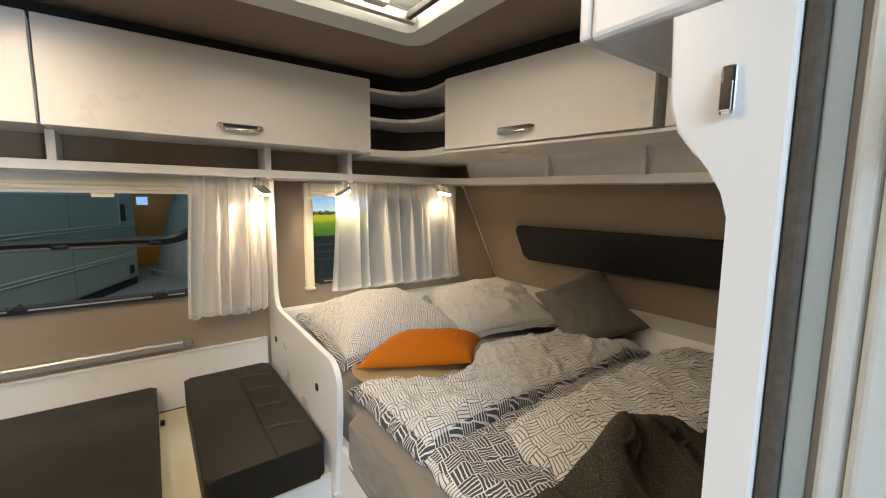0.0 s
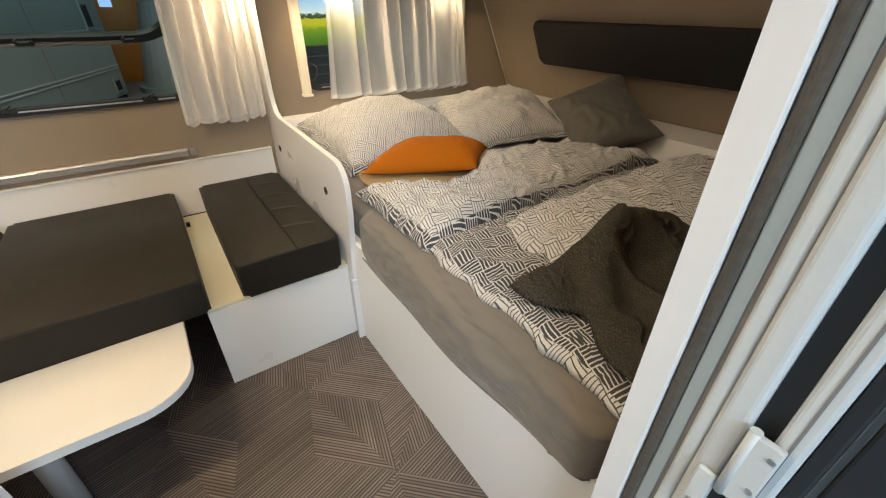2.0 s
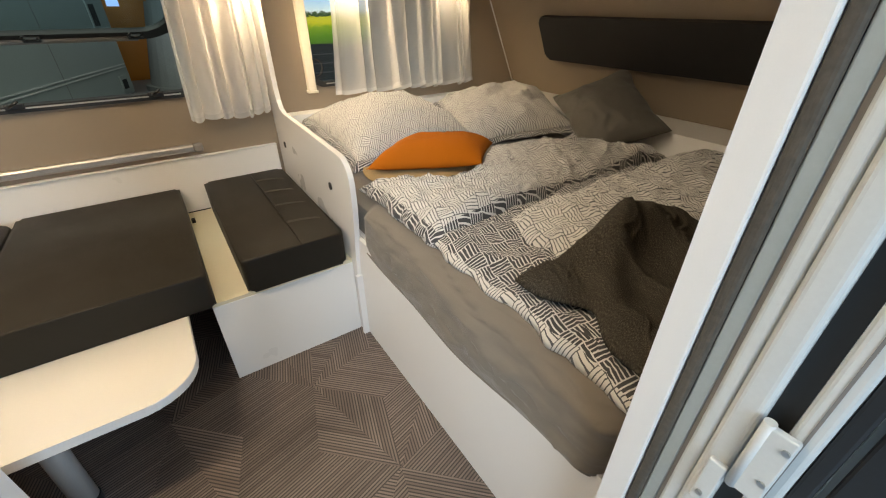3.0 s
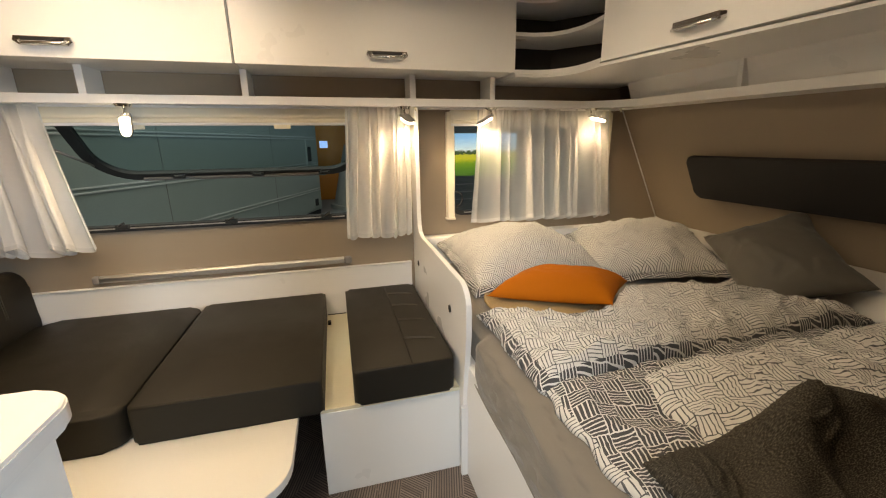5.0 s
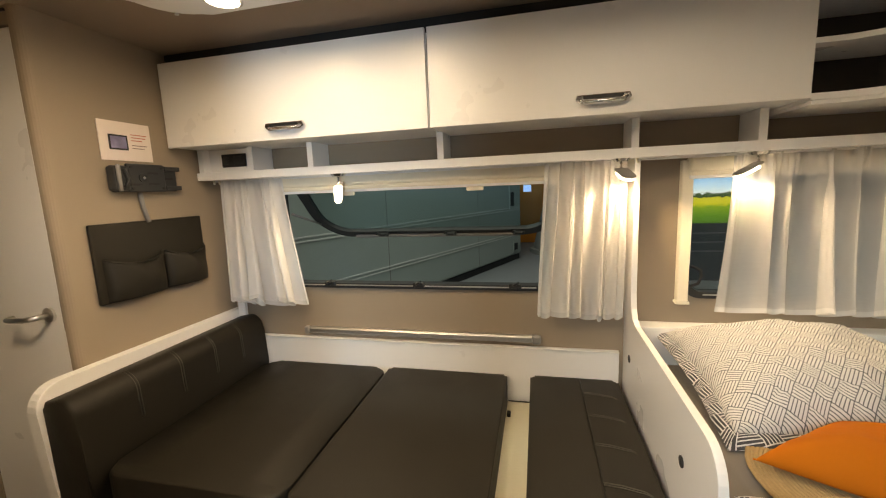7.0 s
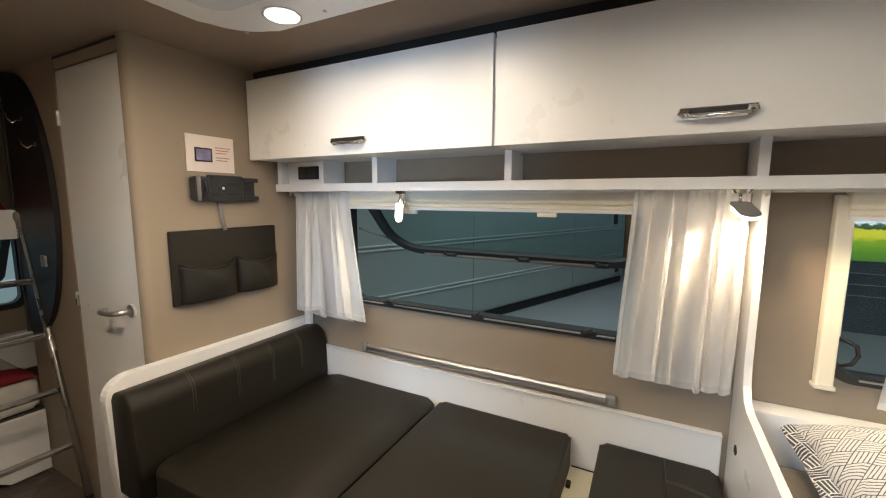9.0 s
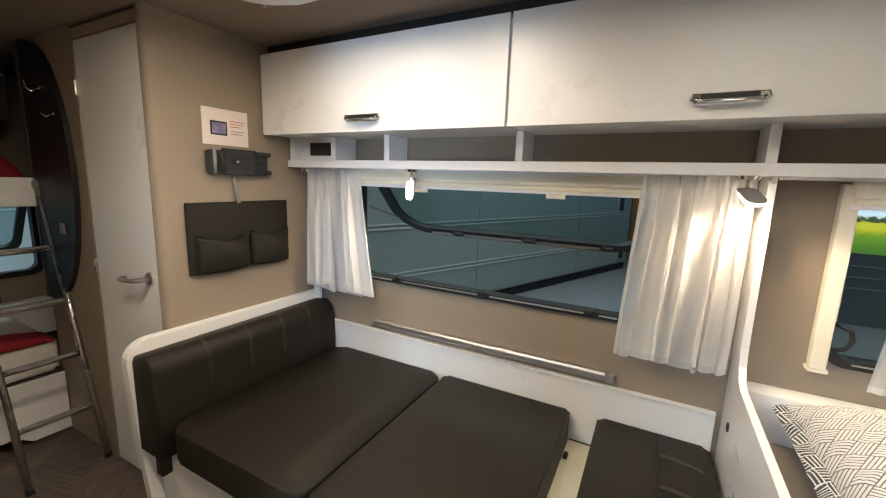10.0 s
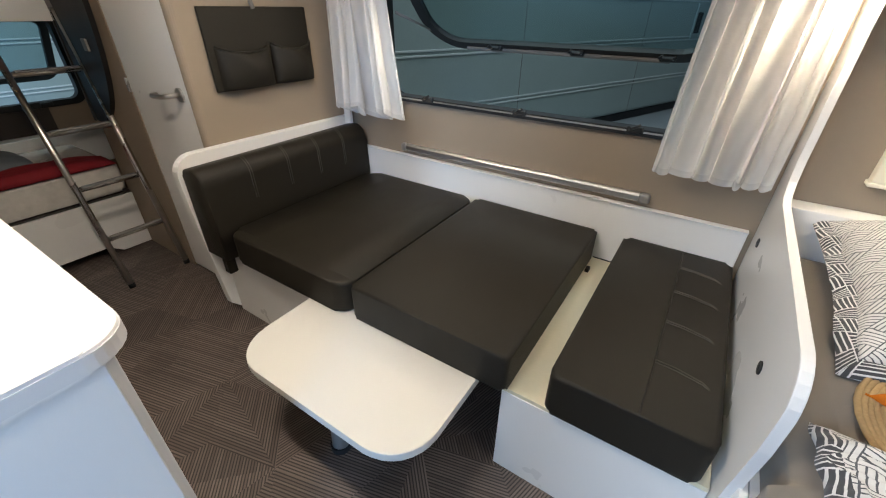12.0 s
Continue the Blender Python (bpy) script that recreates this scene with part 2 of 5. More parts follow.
LEATHER = surface("dark_brown_leatherette", (0.0168, 0.0144, 0.0102), 0.50, grain=900, vary=0.10, bump=0.30, stain=5, gloss=0.22)
THREAD = surface("grey_brown_thread", (0.075, 0.068, 0.056), 0.8)
STEEL = surface("brushed_steel", (0.58, 0.56, 0.53), 0.30, 1.0, vary=0.05, grain=300, stretch=(1, 20, 1))
HOB_STEEL = surface("warm_grey_steel", (0.30, 0.26, 0.21), 0.24, 1.0, vary=0.06, grain=300, stretch=(20, 1, 1))
CHROME = surface("chrome", (0.80, 0.79, 0.77), 0.10, 1.0, vary=0.02)
ALU = surface("anodised_aluminium", (0.50, 0.49, 0.47), 0.46, 1.0, vary=0.04)
GREY_PLASTIC = surface("grey_plastic", (0.22, 0.21, 0.20), 0.5, vary=0.05)
IRON = surface("dark_grey_coated_steel", (0.032, 0.033, 0.034), 0.5, 0.2, vary=0.08)
SHEET = surface("taupe_jersey_sheet", (0.182, 0.158, 0.128), 0.92, grain=900, vary=0.06, bump=0.3, sheen=0.2)
ORANGE = surface("orange_cotton", (0.42, 0.115, 0.006), 0.92, grain=900, vary=0.07, bump=0.4, gloss=0.2)
GREY_CLOTH = surface("grey_satin_cotton", (0.085, 0.077, 0.064), 0.62, grain=700, vary=0.07, bump=0.2, sheen=0.15)
THROW = tweed("charcoal_tweed", (0.030, 0.026, 0.020), (0.150, 0.135, 0.108))
STRAW = surface("woven_straw", (0.36, 0.245, 0.115), 0.85, grain=160, vary=0.15, bump=0.8)
RED = surface("red_cotton", (0.21, 0.006, 0.012), 0.85, grain=700, vary=0.1, bump=0.3)
BUNK_GREY = surface("grey_quilt_cloth", (0.16, 0.18, 0.20), 0.9, vary=0.1, bump=0.3)
WRAP = surface("mattress_plastic_wrap", (0.60, 0.57, 0.52), 0.22, grain=30, vary=0.15, bump=0.6, coat=0.4)
VAN = surface("grey_white_caravan_skin", (0.36, 0.42, 0.41), 0.35, grain=60, vary=0.05, bump=0.1)
VAN_DARK = surface("dark_skirt", (0.02, 0.02, 0.022), 0.6)
HALL = surface("grey_hall_floor", (0.25, 0.27, 0.29), 0.5, grain=30, vary=0.12, bump=0.1)
OCHRE = surface("orange_yellow_cabinet_paint", (0.62, 0.22, 0.02), 0.5)
PLINTH = surface("grey_concrete", (0.30, 0.32, 0.31), 0.8, grain=40, vary=0.12, bump=0.3)
PAPER = surface("white_card", (0.78, 0.68, 0.62), 0.6, vary=0.02)
INK = surface("grey_ink", (0.32, 0.24, 0.22), 0.7)
INK_RED = surface("red_ink", (0.55, 0.20, 0.16), 0.7)
SCREEN_PRINT = surface("printed_picture", (0.22, 0.20, 0.34), 0.5, grain=30, vary=0.6)
SEAL = surface("worn_grey_brown_seal", (0.085, 0.072, 0.056), 0.8, grain=150, vary=0.3, bump=0.6)
JAMB_GREEN = surface("grey_green_profile", (0.36, 0.40, 0.39), 0.5, vary=0.06)
FRAME_WHITE = surface("white_coated_profile", (0.62, 0.65, 0.645), 0.38, vary=0.04, bump=0.05)
HOB = surface("black_glass", (0.006, 0.006, 0.007), 0.12, gloss=0.3)
GLASS = pane_glass("tinted_acrylic", (0.72, 0.80, 0.81))
CLEAR = pane_glass("grey_acrylic", (0.80, 0.82, 0.80))
VOILE = sheer_cloth("white_voile", 0.62, 0.80)
VOILE_THIN = sheer_cloth("thin_white_voile", 0.45, 0.60)
BASKET = basket_cloth("white_cotton_with_dark_strokes", (0.60, 0.585, 0.55), (0.080, 0.082, 0.085), cell=0.044, lines=5, share=0.26, turn=12)
BASKET_PILLOW = basket_cloth("white_pillow_cotton_with_dark_strokes", (0.60, 0.585, 0.55), (0.075, 0.077, 0.080), cell=0.038, lines=5, share=0.26, turn=38)
BASKET_DARK = basket_cloth("charcoal_cotton_with_white_strokes", (0.050, 0.050, 0.052), (0.62, 0.605, 0.58), cell=0.046, lines=5, share=0.32, turn=12)
VINYL = striped_vinyl("ribbed_print_vinyl")
FIELD = field_print("field_photo")
BULB = glowing("lamp_diffuser", (1.0, 0.86, 0.66), 14.0)
SPOT_ON = glowing("ceiling_spot_diffuser", (1.0, 0.90, 0.76), 6.0)
BLUE_SIGN = glowing("small_blue_screen", (0.3, 0.5, 1.0), 1.5)

# ---- building blocks ----


def thing(name, at, label, category, group="", kind=""):
    ob = new(name)
    ob.empty_display_size = 0.05
    ob.location = at
    return tagged(ob, label, category, group, kind)


def origin(ob):
    at = Vector((0, 0, 0))
    while ob:
        at += ob.location
        ob = ob.parent
    return at


def part(name, bm, material, parent=None, label="", smooth=False):
    """Links a bmesh, made in world coordinates, as one mesh under a thing or part."""
    me = bpy.data.meshes.new(name)
    bmesh.ops.recalc_face_normals(bm, faces=bm.faces)
    if parent:
        bmesh.ops.translate(bm, verts=bm.verts, vec=-origin(parent))
    if smooth:
        for f in bm.faces:
            f.smooth = True
    bm.to_mesh(me)
    bm.free()
    for m in material if isinstance(material, (list, tuple)) else [material]:
        me.materials.append(m)
    ob = new(name, me)
    if parent:
        ob.parent = parent
    return tagged(ob, label)


def solo(name, bm, material, label, category, kind="", smooth=False, group=""):
    return tagged(part(name, bm, material, None, "", smooth), label, category, group, kind)


def box(x0, x1, y0, y1, z0, z1, r=0.0, seg=2, bm=None):
    bm2 = bmesh.new()
    bmesh.ops.create_cube(bm2, size=1, matrix=Matrix.Translation(((x0 + x1) / 2, (y0 + y1) / 2, (z0 + z1) / 2)) @ Matrix.Diagonal((x1 - x0, y1 - y0, z1 - z0, 1)))
    if r:
        bmesh.ops.bevel(bm2, geom=bm2.edges[:], offset=r, segments=seg, profile=0.5, affect="EDGES")
    return merge(bm, bm2)


def merge(bm, bm2):
    if bm is None:
        return bm2
    me = bpy.data.meshes.new("tmp")
    bm2.to_mesh(me)
    bm2.free()
    bm.from_mesh(me)
    bpy.data.meshes.remove(me)
    return bm


def rounded(x0, x1, z0, z1, r, seg=6):
    """Corners of a rectangle rounded by r (one radius, or four from lower left anticlockwise)."""
    rs = r if isinstance(r, (list, tuple)) else [r] * 4
    out = []
    for (cx, cz, a), q in zip(((x0, z0, 180), (x1, z0, 270), (x1, z1, 0), (x0, z1, 90)), rs):
        if q <= 0:
            out.append((cx, cz))
            continue
        ox, oz = cx + (q if cx == x0 else -q), cz + (q if cz == z0 else -q)
        for i in range(seg + 1):
            t = radians(a + 90 * i / seg)
            out.append((ox + q * math.cos(t), oz + q * math.sin(t)))
    return out


def prism(outline, axis, a, b, bevel=0.0, bm=None, seg=2):
    """A flat outline pushed along an axis from a to b. Outline pairs: x: (y, z), y: (x, z), z: (x, y)."""
    put = {"x": lambda p, q, s: (s, p, q), "y": lambda p, q, s: (p, s, q), "z": lambda p, q, s: (p, q, s)}[axis]
    bm2 = bmesh.new()
    lo = [bm2.verts.new(put(p, q, a)) for p, q in outline]
    hi = [bm2.verts.new(put(p, q, b)) for p, q in outline]
    bm2.faces.new(lo), bm2.faces.new(hi)
    n = len(lo)
    for i in range(n):
        bm2.faces.new((lo[i], lo[(i + 1) % n], hi[(i + 1) % n], hi[i]))
    if bevel:
        caps = [e for e in bm2.edges if all(v in lo for v in e.verts) or all(v in hi for v in e.verts)]
        bmesh.ops.bevel(bm2, geom=caps, offset=bevel, segments=seg, profile=0.5, affect="EDGES")
    return merge(bm, bm2)


def ring(outer, inner, axis, a, b, bm=None):
    """A frame between two outlines with the same number of points."""
    put = {"x": lambda p, q, s: (s, p, q), "y": lambda p, q, s: (p, s, q), "z": lambda p, q, s: (p, q, s)}[axis]
    bm2 = bmesh.new()
    loops = [[bm2.verts.new(put(p, q, s)) for p, q in o] for o, s in ((outer, a), (outer, b), (inner, b), (inner, a))]
    n = len(outer)
    for k in range(4):
        A, B = loops[k], loops[(k + 1) % 4]
        for i in range(n):
            bm2.faces.new((A[i], A[(i + 1) % n], B[(i + 1) % n], B[i]))
    return merge(bm, bm2)


def tube(points, r, sides=12, bm=None, closed_ends=True):
    pts = [Vector(p) for p in points]
    bm2 = bmesh.new()
    rows = []
    side = None
    for i, p in enumerate(pts):
        d = (pts[min(i + 1, len(pts) - 1)] - pts[max(i - 1, 0)]).normalized()
        if side is None:
            side = d.orthogonal().normalized()
        side = (side - d * side.dot(d)).normalized()
        up = d.cross(side)
        rad = r[i] if isinstance(r, (list, tuple)) else r
        rows.append([bm2.verts.new(p + rad * (math.cos(2 * math.pi * k / sides) * side + math.sin(2 * math.pi * k / sides) * up)) for k in range(sides)])
    for A, B in zip(rows, rows[1:]):
        for k in range(sides):
            bm2.faces.new((A[k], A[(k + 1) % sides], B[(k + 1) % sides], B[k]))
    if closed_ends:
        bm2.faces.new(rows[0]), bm2.faces.new(rows[-1])
    for f in bm2.faces:
        f.smooth = len(f.verts) == 4
    return merge(bm, bm2)


def disc(at, r, h, axis="z", seg=24, bm=None, r2=None):
    bm2 = bmesh.new()
    turn = {"z": Matrix.Identity(4), "y": pose(0, 0, 0, 90), "x": pose(0, 0, 0, 0, 90)}[axis]
    bmesh.ops.create_cone(bm2, cap_ends=True, segments=seg, radius1=r, radius2=r if r2 is None else r2, depth=h, matrix=Matrix.Translation(at) @ turn)
    return merge(bm, bm2)


def upholstered(x0, x1, y0, y1, z0, z1, r=0.02, puff=0.008, corner=0.03, n=14):
    """A firm foam cushion: flat, slightly domed top, rounded corners, soft edges."""
    out = rounded(x0, x1, y0, y1, corner, 5)
    bm = prism(out, "z", z0, z1, r, seg=3)
    bmesh.ops.triangulate(bm, faces=[f for f in bm.faces if len(f.verts) > 4])
    bmesh.ops.subdivide_edges(bm, edges=[e for e in bm.edges if e.calc_length() > 0.1], cuts=3, use_grid_fill=True)
    bmesh.ops.triangulate(bm, faces=[f for f in bm.faces if len(f.verts) > 4])
    for v in bm.verts:
        if v.co.z > z1 - 1e-4:
            u = 2 * (v.co.x - x0) / (x1 - x0) - 1
            w = 2 * (v.co.y - y0) / (y1 - y0) - 1
            v.co.z += puff * max(0, 1 - u * u) * max(0, 1 - w * w)
    for f in bm.faces:
        f.smooth = True
    return bm


def puffed(corners, base, h, n=44, power=6.0, wrinkle=0.0, scale=6.0, seed=0.0, pinch=0.0, below=0.0, side_band=0.0, flow=(1.0, 1.0), lift=None, reverse=False, warp=None, end_band=0.0, wobble=0.5, sharp=0.6):
    """A soft filled or folded cloth: four plan corners in order, a floor height, a loft, creases."""
    A, B, C, D = [Vector((p[0], p[1])) for p in corners]
    wu, wv = (B - A).length, (D - A).length
    bm = bmesh.new()
    layer = bm.loops.layers.uv.new("UVMap")
    grid, lay_at = {}, {}
    for s in (1, -1):
        for i in range(n + 1):
            for j in range(n + 1):
                if s == -1 and (i in (0, n) or j in (0, n)):
                    grid[s, i, j] = grid[1, i, j]
                    continue
                u, v = 2 * i / n - 1, 2 * j / n - 1
                # finer spacing toward the edges
                u, v = math.sin(u * math.pi / 2) * 0.5 + u * 0.5, math.sin(v * math.pi / 2) * 0.5 + v * 0.5
                pu, pv = u * (1 - pinch * (1 - v * v)), v * (1 - pinch * (1 - u * u))
                a, b = (pu + 1) / 2, (pv + 1) / 2
                lay_at[i, j] = (a * wu, b * wv)
                q = A * (1 - a) * (1 - b) + B * a * (1 - b) + C * a * b + D * (1 - a) * b
                if warp:
                    q = q + Vector(warp(q.x, b))
                prof = max(0.0, 1 - abs(u) ** power) ** 0.55 * max(0.0, 1 - abs(v) ** power) ** 0.55
                w1 = noise.noise(Vector((q.x * scale * flow[0] + seed, q.y * scale * flow[1], seed * 3)))
                w2 = noise.noise(Vector((q.x * scale * 2.3 * flow[0] + 7 + seed, q.y * scale * 2.3 * flow[1], seed)))
                w3 = noise.noise(Vector((q.x * scale * 4.1 + 3, q.y * scale * 4.1 + seed, 1.0)))
                bend = Vector((q.x * 0.8 + 0.6 * q.y + 0.16 * w1, 0.8 * q.y - 0.6 * q.x + 0.16 * w2, seed))
                w4 = noise.noise(Vector((bend.x * scale * 0.9, bend.y * scale * 2.6, seed + 4)))
                w5 = noise.noise(Vector((bend.y * scale * 1.4 + 5, bend.x * scale * 4.2, seed + 9)))
                crease = 0.8 * (1 - abs(w1)) ** 3 - 0.5 + 0.4 * w2 + 0.10 * (1 - abs(w3)) ** 4 + sharp * (0.75 * (1 - abs(w4)) ** 7 + 0.35 * (1 - abs(w5)) ** 8)
                edge = 0.35 + 0.65 * prof
                floor = base(q.x, q.y) if callable(base) else base
                z = floor + (h * prof if s == 1 else -below * prof) + (wrinkle * crease * edge if s == 1 else 0)
                if lift:
                    z += lift(u, v)
                wob = wobble * wrinkle * (1 - prof)
                grid[s, i, j] = bm.verts.new((q.x + wob * w2, q.y + wob * w1, max(z, floor) if s == 1 and not lift else z))
    for s in (1, -1):
        for i in range(n):
            for j in range(n):
                vs = (grid[s, i, j], grid[s, i + 1, j], grid[s, i + 1, j + 1], grid[s, i, j + 1])
                f = bm.faces.new(vs)
                f.smooth = True
                mid = 2 * (j + 0.5) / n - 1
                f.material_index = 1 if (side_band and mid < -1 + side_band) or (end_band and 2 * (i + 0.5) / n - 1 < -1 + end_band) or (reverse and (s == -1 or min(i, j, n - 1 - i, n - 1 - j) < 1)) else 0
                for loop, (di, dj) in zip(f.loops, ((0, 0), (1, 0), (1, 1), (0, 1))):
                    loop[layer].uv = lay_at[i + di, j + dj]
    return bm


def rim(w, d, pinch, n=36, grow=0.0):
    """Points and outward directions round the edge of a pinched pillow, front-left corner first."""
    pts = []
    for side in range(4):
        for k in range(n):
            q = 2 * k / n - 1
            bow = 1 - pinch * (1 - q * q)
            u, v = ((q, -bow), (bow, q), (-q, bow), (-bow, -q))[side]
            o = ((0, -1), (1, 0), (0, 1), (-1, 0))[side]
            e = max(0.0, abs(q) - 0.85) / 0.15
            c = (math.copysign(1, u) if abs(u) > 0.5 else 0, math.copysign(1, v) if abs(v) > 0.5 else 0)
            o = Vector((o[0] * (1 - e) + c[0] * e, o[1] * (1 - e) + c[1] * e))
            pts.append((Vector((u * w / 2, v * d / 2)), o, side))
    return pts


def ruffle(w, d, pinch, m, width, drop, seed):
    """The stitched-on hem of a pillow case, wavy and drooping."""
    bm = bmesh.new()
    layer = bm.loops.layers.uv.new("UVMap")
    pts = rim(w, d, pinch)
    rows = []
    for r in range(5):
        t = r / 4
        row = []
        for k, (p, o, side) in enumerate(pts):
            g = noise.noise(Vector((k * 0.23 + seed, t * 0.6, seed))) + 0.6 * noise.noise(Vector((k * 0.55, seed, t)))
            q = p + o * (width * t * (0.86 + 0.25 * g) - 0.006)
            z = -drop * t * t + g * 0.018 * t + 0.003
            row.append(bm.verts.new(m @ Vector((q.x, q.y, z))))
        rows.append(row)
    n = len(pts)
    for r in range(4):
        for k in range(n):
            f = bm.faces.new((rows[r][k], rows[r + 1][k], rows[r + 1][(k + 1) % n], rows[r][(k + 1) % n]))
            f.smooth = True
            for loop, (dr, dk) in zip(f.loops, ((0, 0), (1, 0), (1, 1), (0, 1))):
                loop[layer].uv = ((k + dk) * 2 * (w + d) / n, (r + dr) * width / 4)
    return bm


def by_material(bm):
    """Splits a cloth into its outer face and the turned-out reverse."""
    out = bm.copy()
    bmesh.ops.delete(out, geom=[f for f in out.faces if f.material_index == 0], context="FACES")
    bmesh.ops.delete(bm, geom=[f for f in bm.faces if f.material_index == 1], context="FACES")
    for f in out.faces:
        f.material_index = 0
    return bm, out
# ---- the shell of the caravan ----
WALL_Y, DOOR_Y, TV_X, REAR_X, CEIL = 2.66, 0.575, -1.04, -2.85, 1.945


def patchwork_floor(x0, x1, y0, y1, side=0.27):
    """A sheet of vinyl whose print is a net of lozenges, each with ribs in one of three directions."""
    bm = bmesh.new()
    layer = bm.loops.layers.uv.new("UVMap")
    rnd = random.Random(4)
    e = [Vector((side * math.cos(radians(a)), side * math.sin(radians(a)), 0)) for a in (15, 75, 135)]
    for i in range(-16, 17):
        for j in range(-16, 17):
            c = (e[0] + e[1]) * i + (e[1] + e[2]) * j + Vector((-0.2, 1.4, 0))
            for k in range(3):
                a, b = ((e[0], e[1]), (e[1], e[2]), (e[2], -e[0]))[k]
                ps = [c, c + a, c + a + b, c + b]
                mid = (ps[0] + ps[2]) / 2
                if not (x0 - 0.6 < mid.x < x1 + 0.6 and y0 - 0.6 < mid.y < y1 + 0.6):
                    continue
                # split the lozenge now and then, so that the net is uneven
                cuts = [ps] if rnd.random() < 0.45 else [[ps[0], ps[1], ps[2]], [ps[0], ps[2], ps[3]]]
                for q in cuts:
                    f = bm.faces.new([bm.verts.new(p) for p in q])
                    t = radians(15 + 60 * rnd.randrange(3) + 90)
                    off = rnd.random()
                    for loop in f.loops:
                        p = loop.vert.co
                        loop[layer].uv = (p.x * math.cos(t) + p.y * math.sin(t) + off, -p.x * math.sin(t) + p.y * math.cos(t))
    for no, co in (((-1, 0, 0), (x0, 0, 0)), ((1, 0, 0), (x1, 0, 0)), ((0, -1, 0), (0, y0, 0)), ((0, 1, 0), (0, y1, 0))):
        bmesh.ops.bisect_plane(bm, geom=bm.verts[:] + bm.edges[:] + bm.faces[:], plane_co=co, plane_no=no, clear_outer=True)
    return bm


floor = solo("floor", patchwork_floor(REAR_X, 2.6, 0.5, WALL_Y), VINYL, "brown vinyl floor printed with ribbed lozenge patches", "floor", "structure")
solo("floor_slab", box(REAR_X - 0.04, 2.64, 0.5, 2.70, -0.07, -0.002), WHITE_EDGE, "insulated caravan floor slab under the vinyl", "floor", "structure")

# window wall with its two openings
W1, W2 = (-0.72, 0.58, 0.885, 1.43), (1.085, 2.0, 0.868, 1.42)
bm = box(REAR_X, W1[0], WALL_Y, 2.70, 0, CEIL)
for a in ((W1[0], W1[1], 0, W1[2]), (W1[0], W1[1], W1[3], CEIL), (W1[1], W2[0], 0, CEIL), (W2[0], W2[1], 0, W2[2]), (W2[0], W2[1], W2[3], CEIL)):
    box(a[0], a[1], WALL_Y, 2.70, a[2], a[3], bm=bm)
prism([(2.0, 0), (2.60, 0), (2.60, 0.5), (2.125, 1.45), (2.03, 1.945), (2.0, 1.945)], "y", WALL_Y, 2.70, bm=bm)
solo("wall_window_side", bm, TAUPE, "taupe textured side wall with two window openings", "wall", "structure")

# sloping front wall
solo("wall_front", prism([(2.60, 0), (2.595, 0.5), (2.12, 1.45), (2.03, 1.945), (2.07, 1.945), (2.16, 1.46), (2.635, 0.51), (2.64, 0)], "y", 0.5, 2.70), TAUPE,
     "taupe sloping front wall above the bed", "wall", "structure")
# entrance wall with the door opening
DX0, DX1, DZ = 0.115, 0.815, 1.86
bm = box(REAR_X, DX0, 0.535, DOOR_Y, 0, CEIL)
box(DX0, DX1, 0.535, DOOR_Y, DZ, CEIL, bm=bm)
prism([(DX1, 0), (2.60, 0), (2.60, 0.5), (2.125, 1.45), (2.03, 1.945), (DX1, 1.945)], "y", 0.535, DOOR_Y, bm=bm)
solo("wall_entrance_side", bm, TAUPE, "taupe side wall with the entrance door opening", "wall", "structure")
# rear wall with a window behind the bunks
RW = (1.00, 2.09, 0.72, 1.20)
bm = box(REAR_X - 0.04, REAR_X, 0.535, RW[0], 0, CEIL)
for a in ((RW[0], RW[1], 0, RW[2]), (RW[0], RW[1], RW[3], CEIL), (RW[1], 2.70, 0, CEIL)):
    box(REAR_X - 0.04, REAR_X, a[0], a[1], a[2], a[3], bm=bm)
solo("wall_rear", bm, TAUPE, "dark taupe rear wall behind the bunk beds", "wall", "structure")
# washroom walls beside the dinette
solo("wall_washroom_front", prism(rounded(TV_X - 0.03, TV_X, 1.895, WALL_Y, [0, 0.025, 0, 0], 5), "z", 0, CEIL), TAUPE, "taupe partition wall that carries the television mount", "wall", "structure")
bm = box(-2.06, -1.561, 1.895, 1.925, 0, CEIL)
box(-1.5605, -1.0705, 1.897, 1.923, 1.888, CEIL, bm=bm)
solo("wall_washroom_side", bm, TAUPE, "taupe washroom wall round a narrow door", "wall", "structure")
solo("wall_washroom_rear", box(-2.09, -2.06, 1.895, WALL_Y, 0, CEIL), TAUPE, "taupe washroom wall at the bunk end", "wall", "structure")

# ceiling with the front roof hatch opening
HX0, HX1, HY0, HY1 = 0.62, 1.24, 1.30, 1.86
bm = box(REAR_X, HX0, 0.535, 2.70, CEIL, CEIL + 0.04)
box(HX1, 2.06, 0.535, 2.70, CEIL, CEIL + 0.04, bm=bm)
box(HX0, HX1, 0.535, HY0, CEIL, CEIL + 0.04, bm=bm)
box(HX0, HX1, HY1, 2.70, CEIL, CEIL + 0.04, bm=bm)
solo("ceiling", bm, ROOF, "taupe fabric ceiling", "ceiling", "structure")

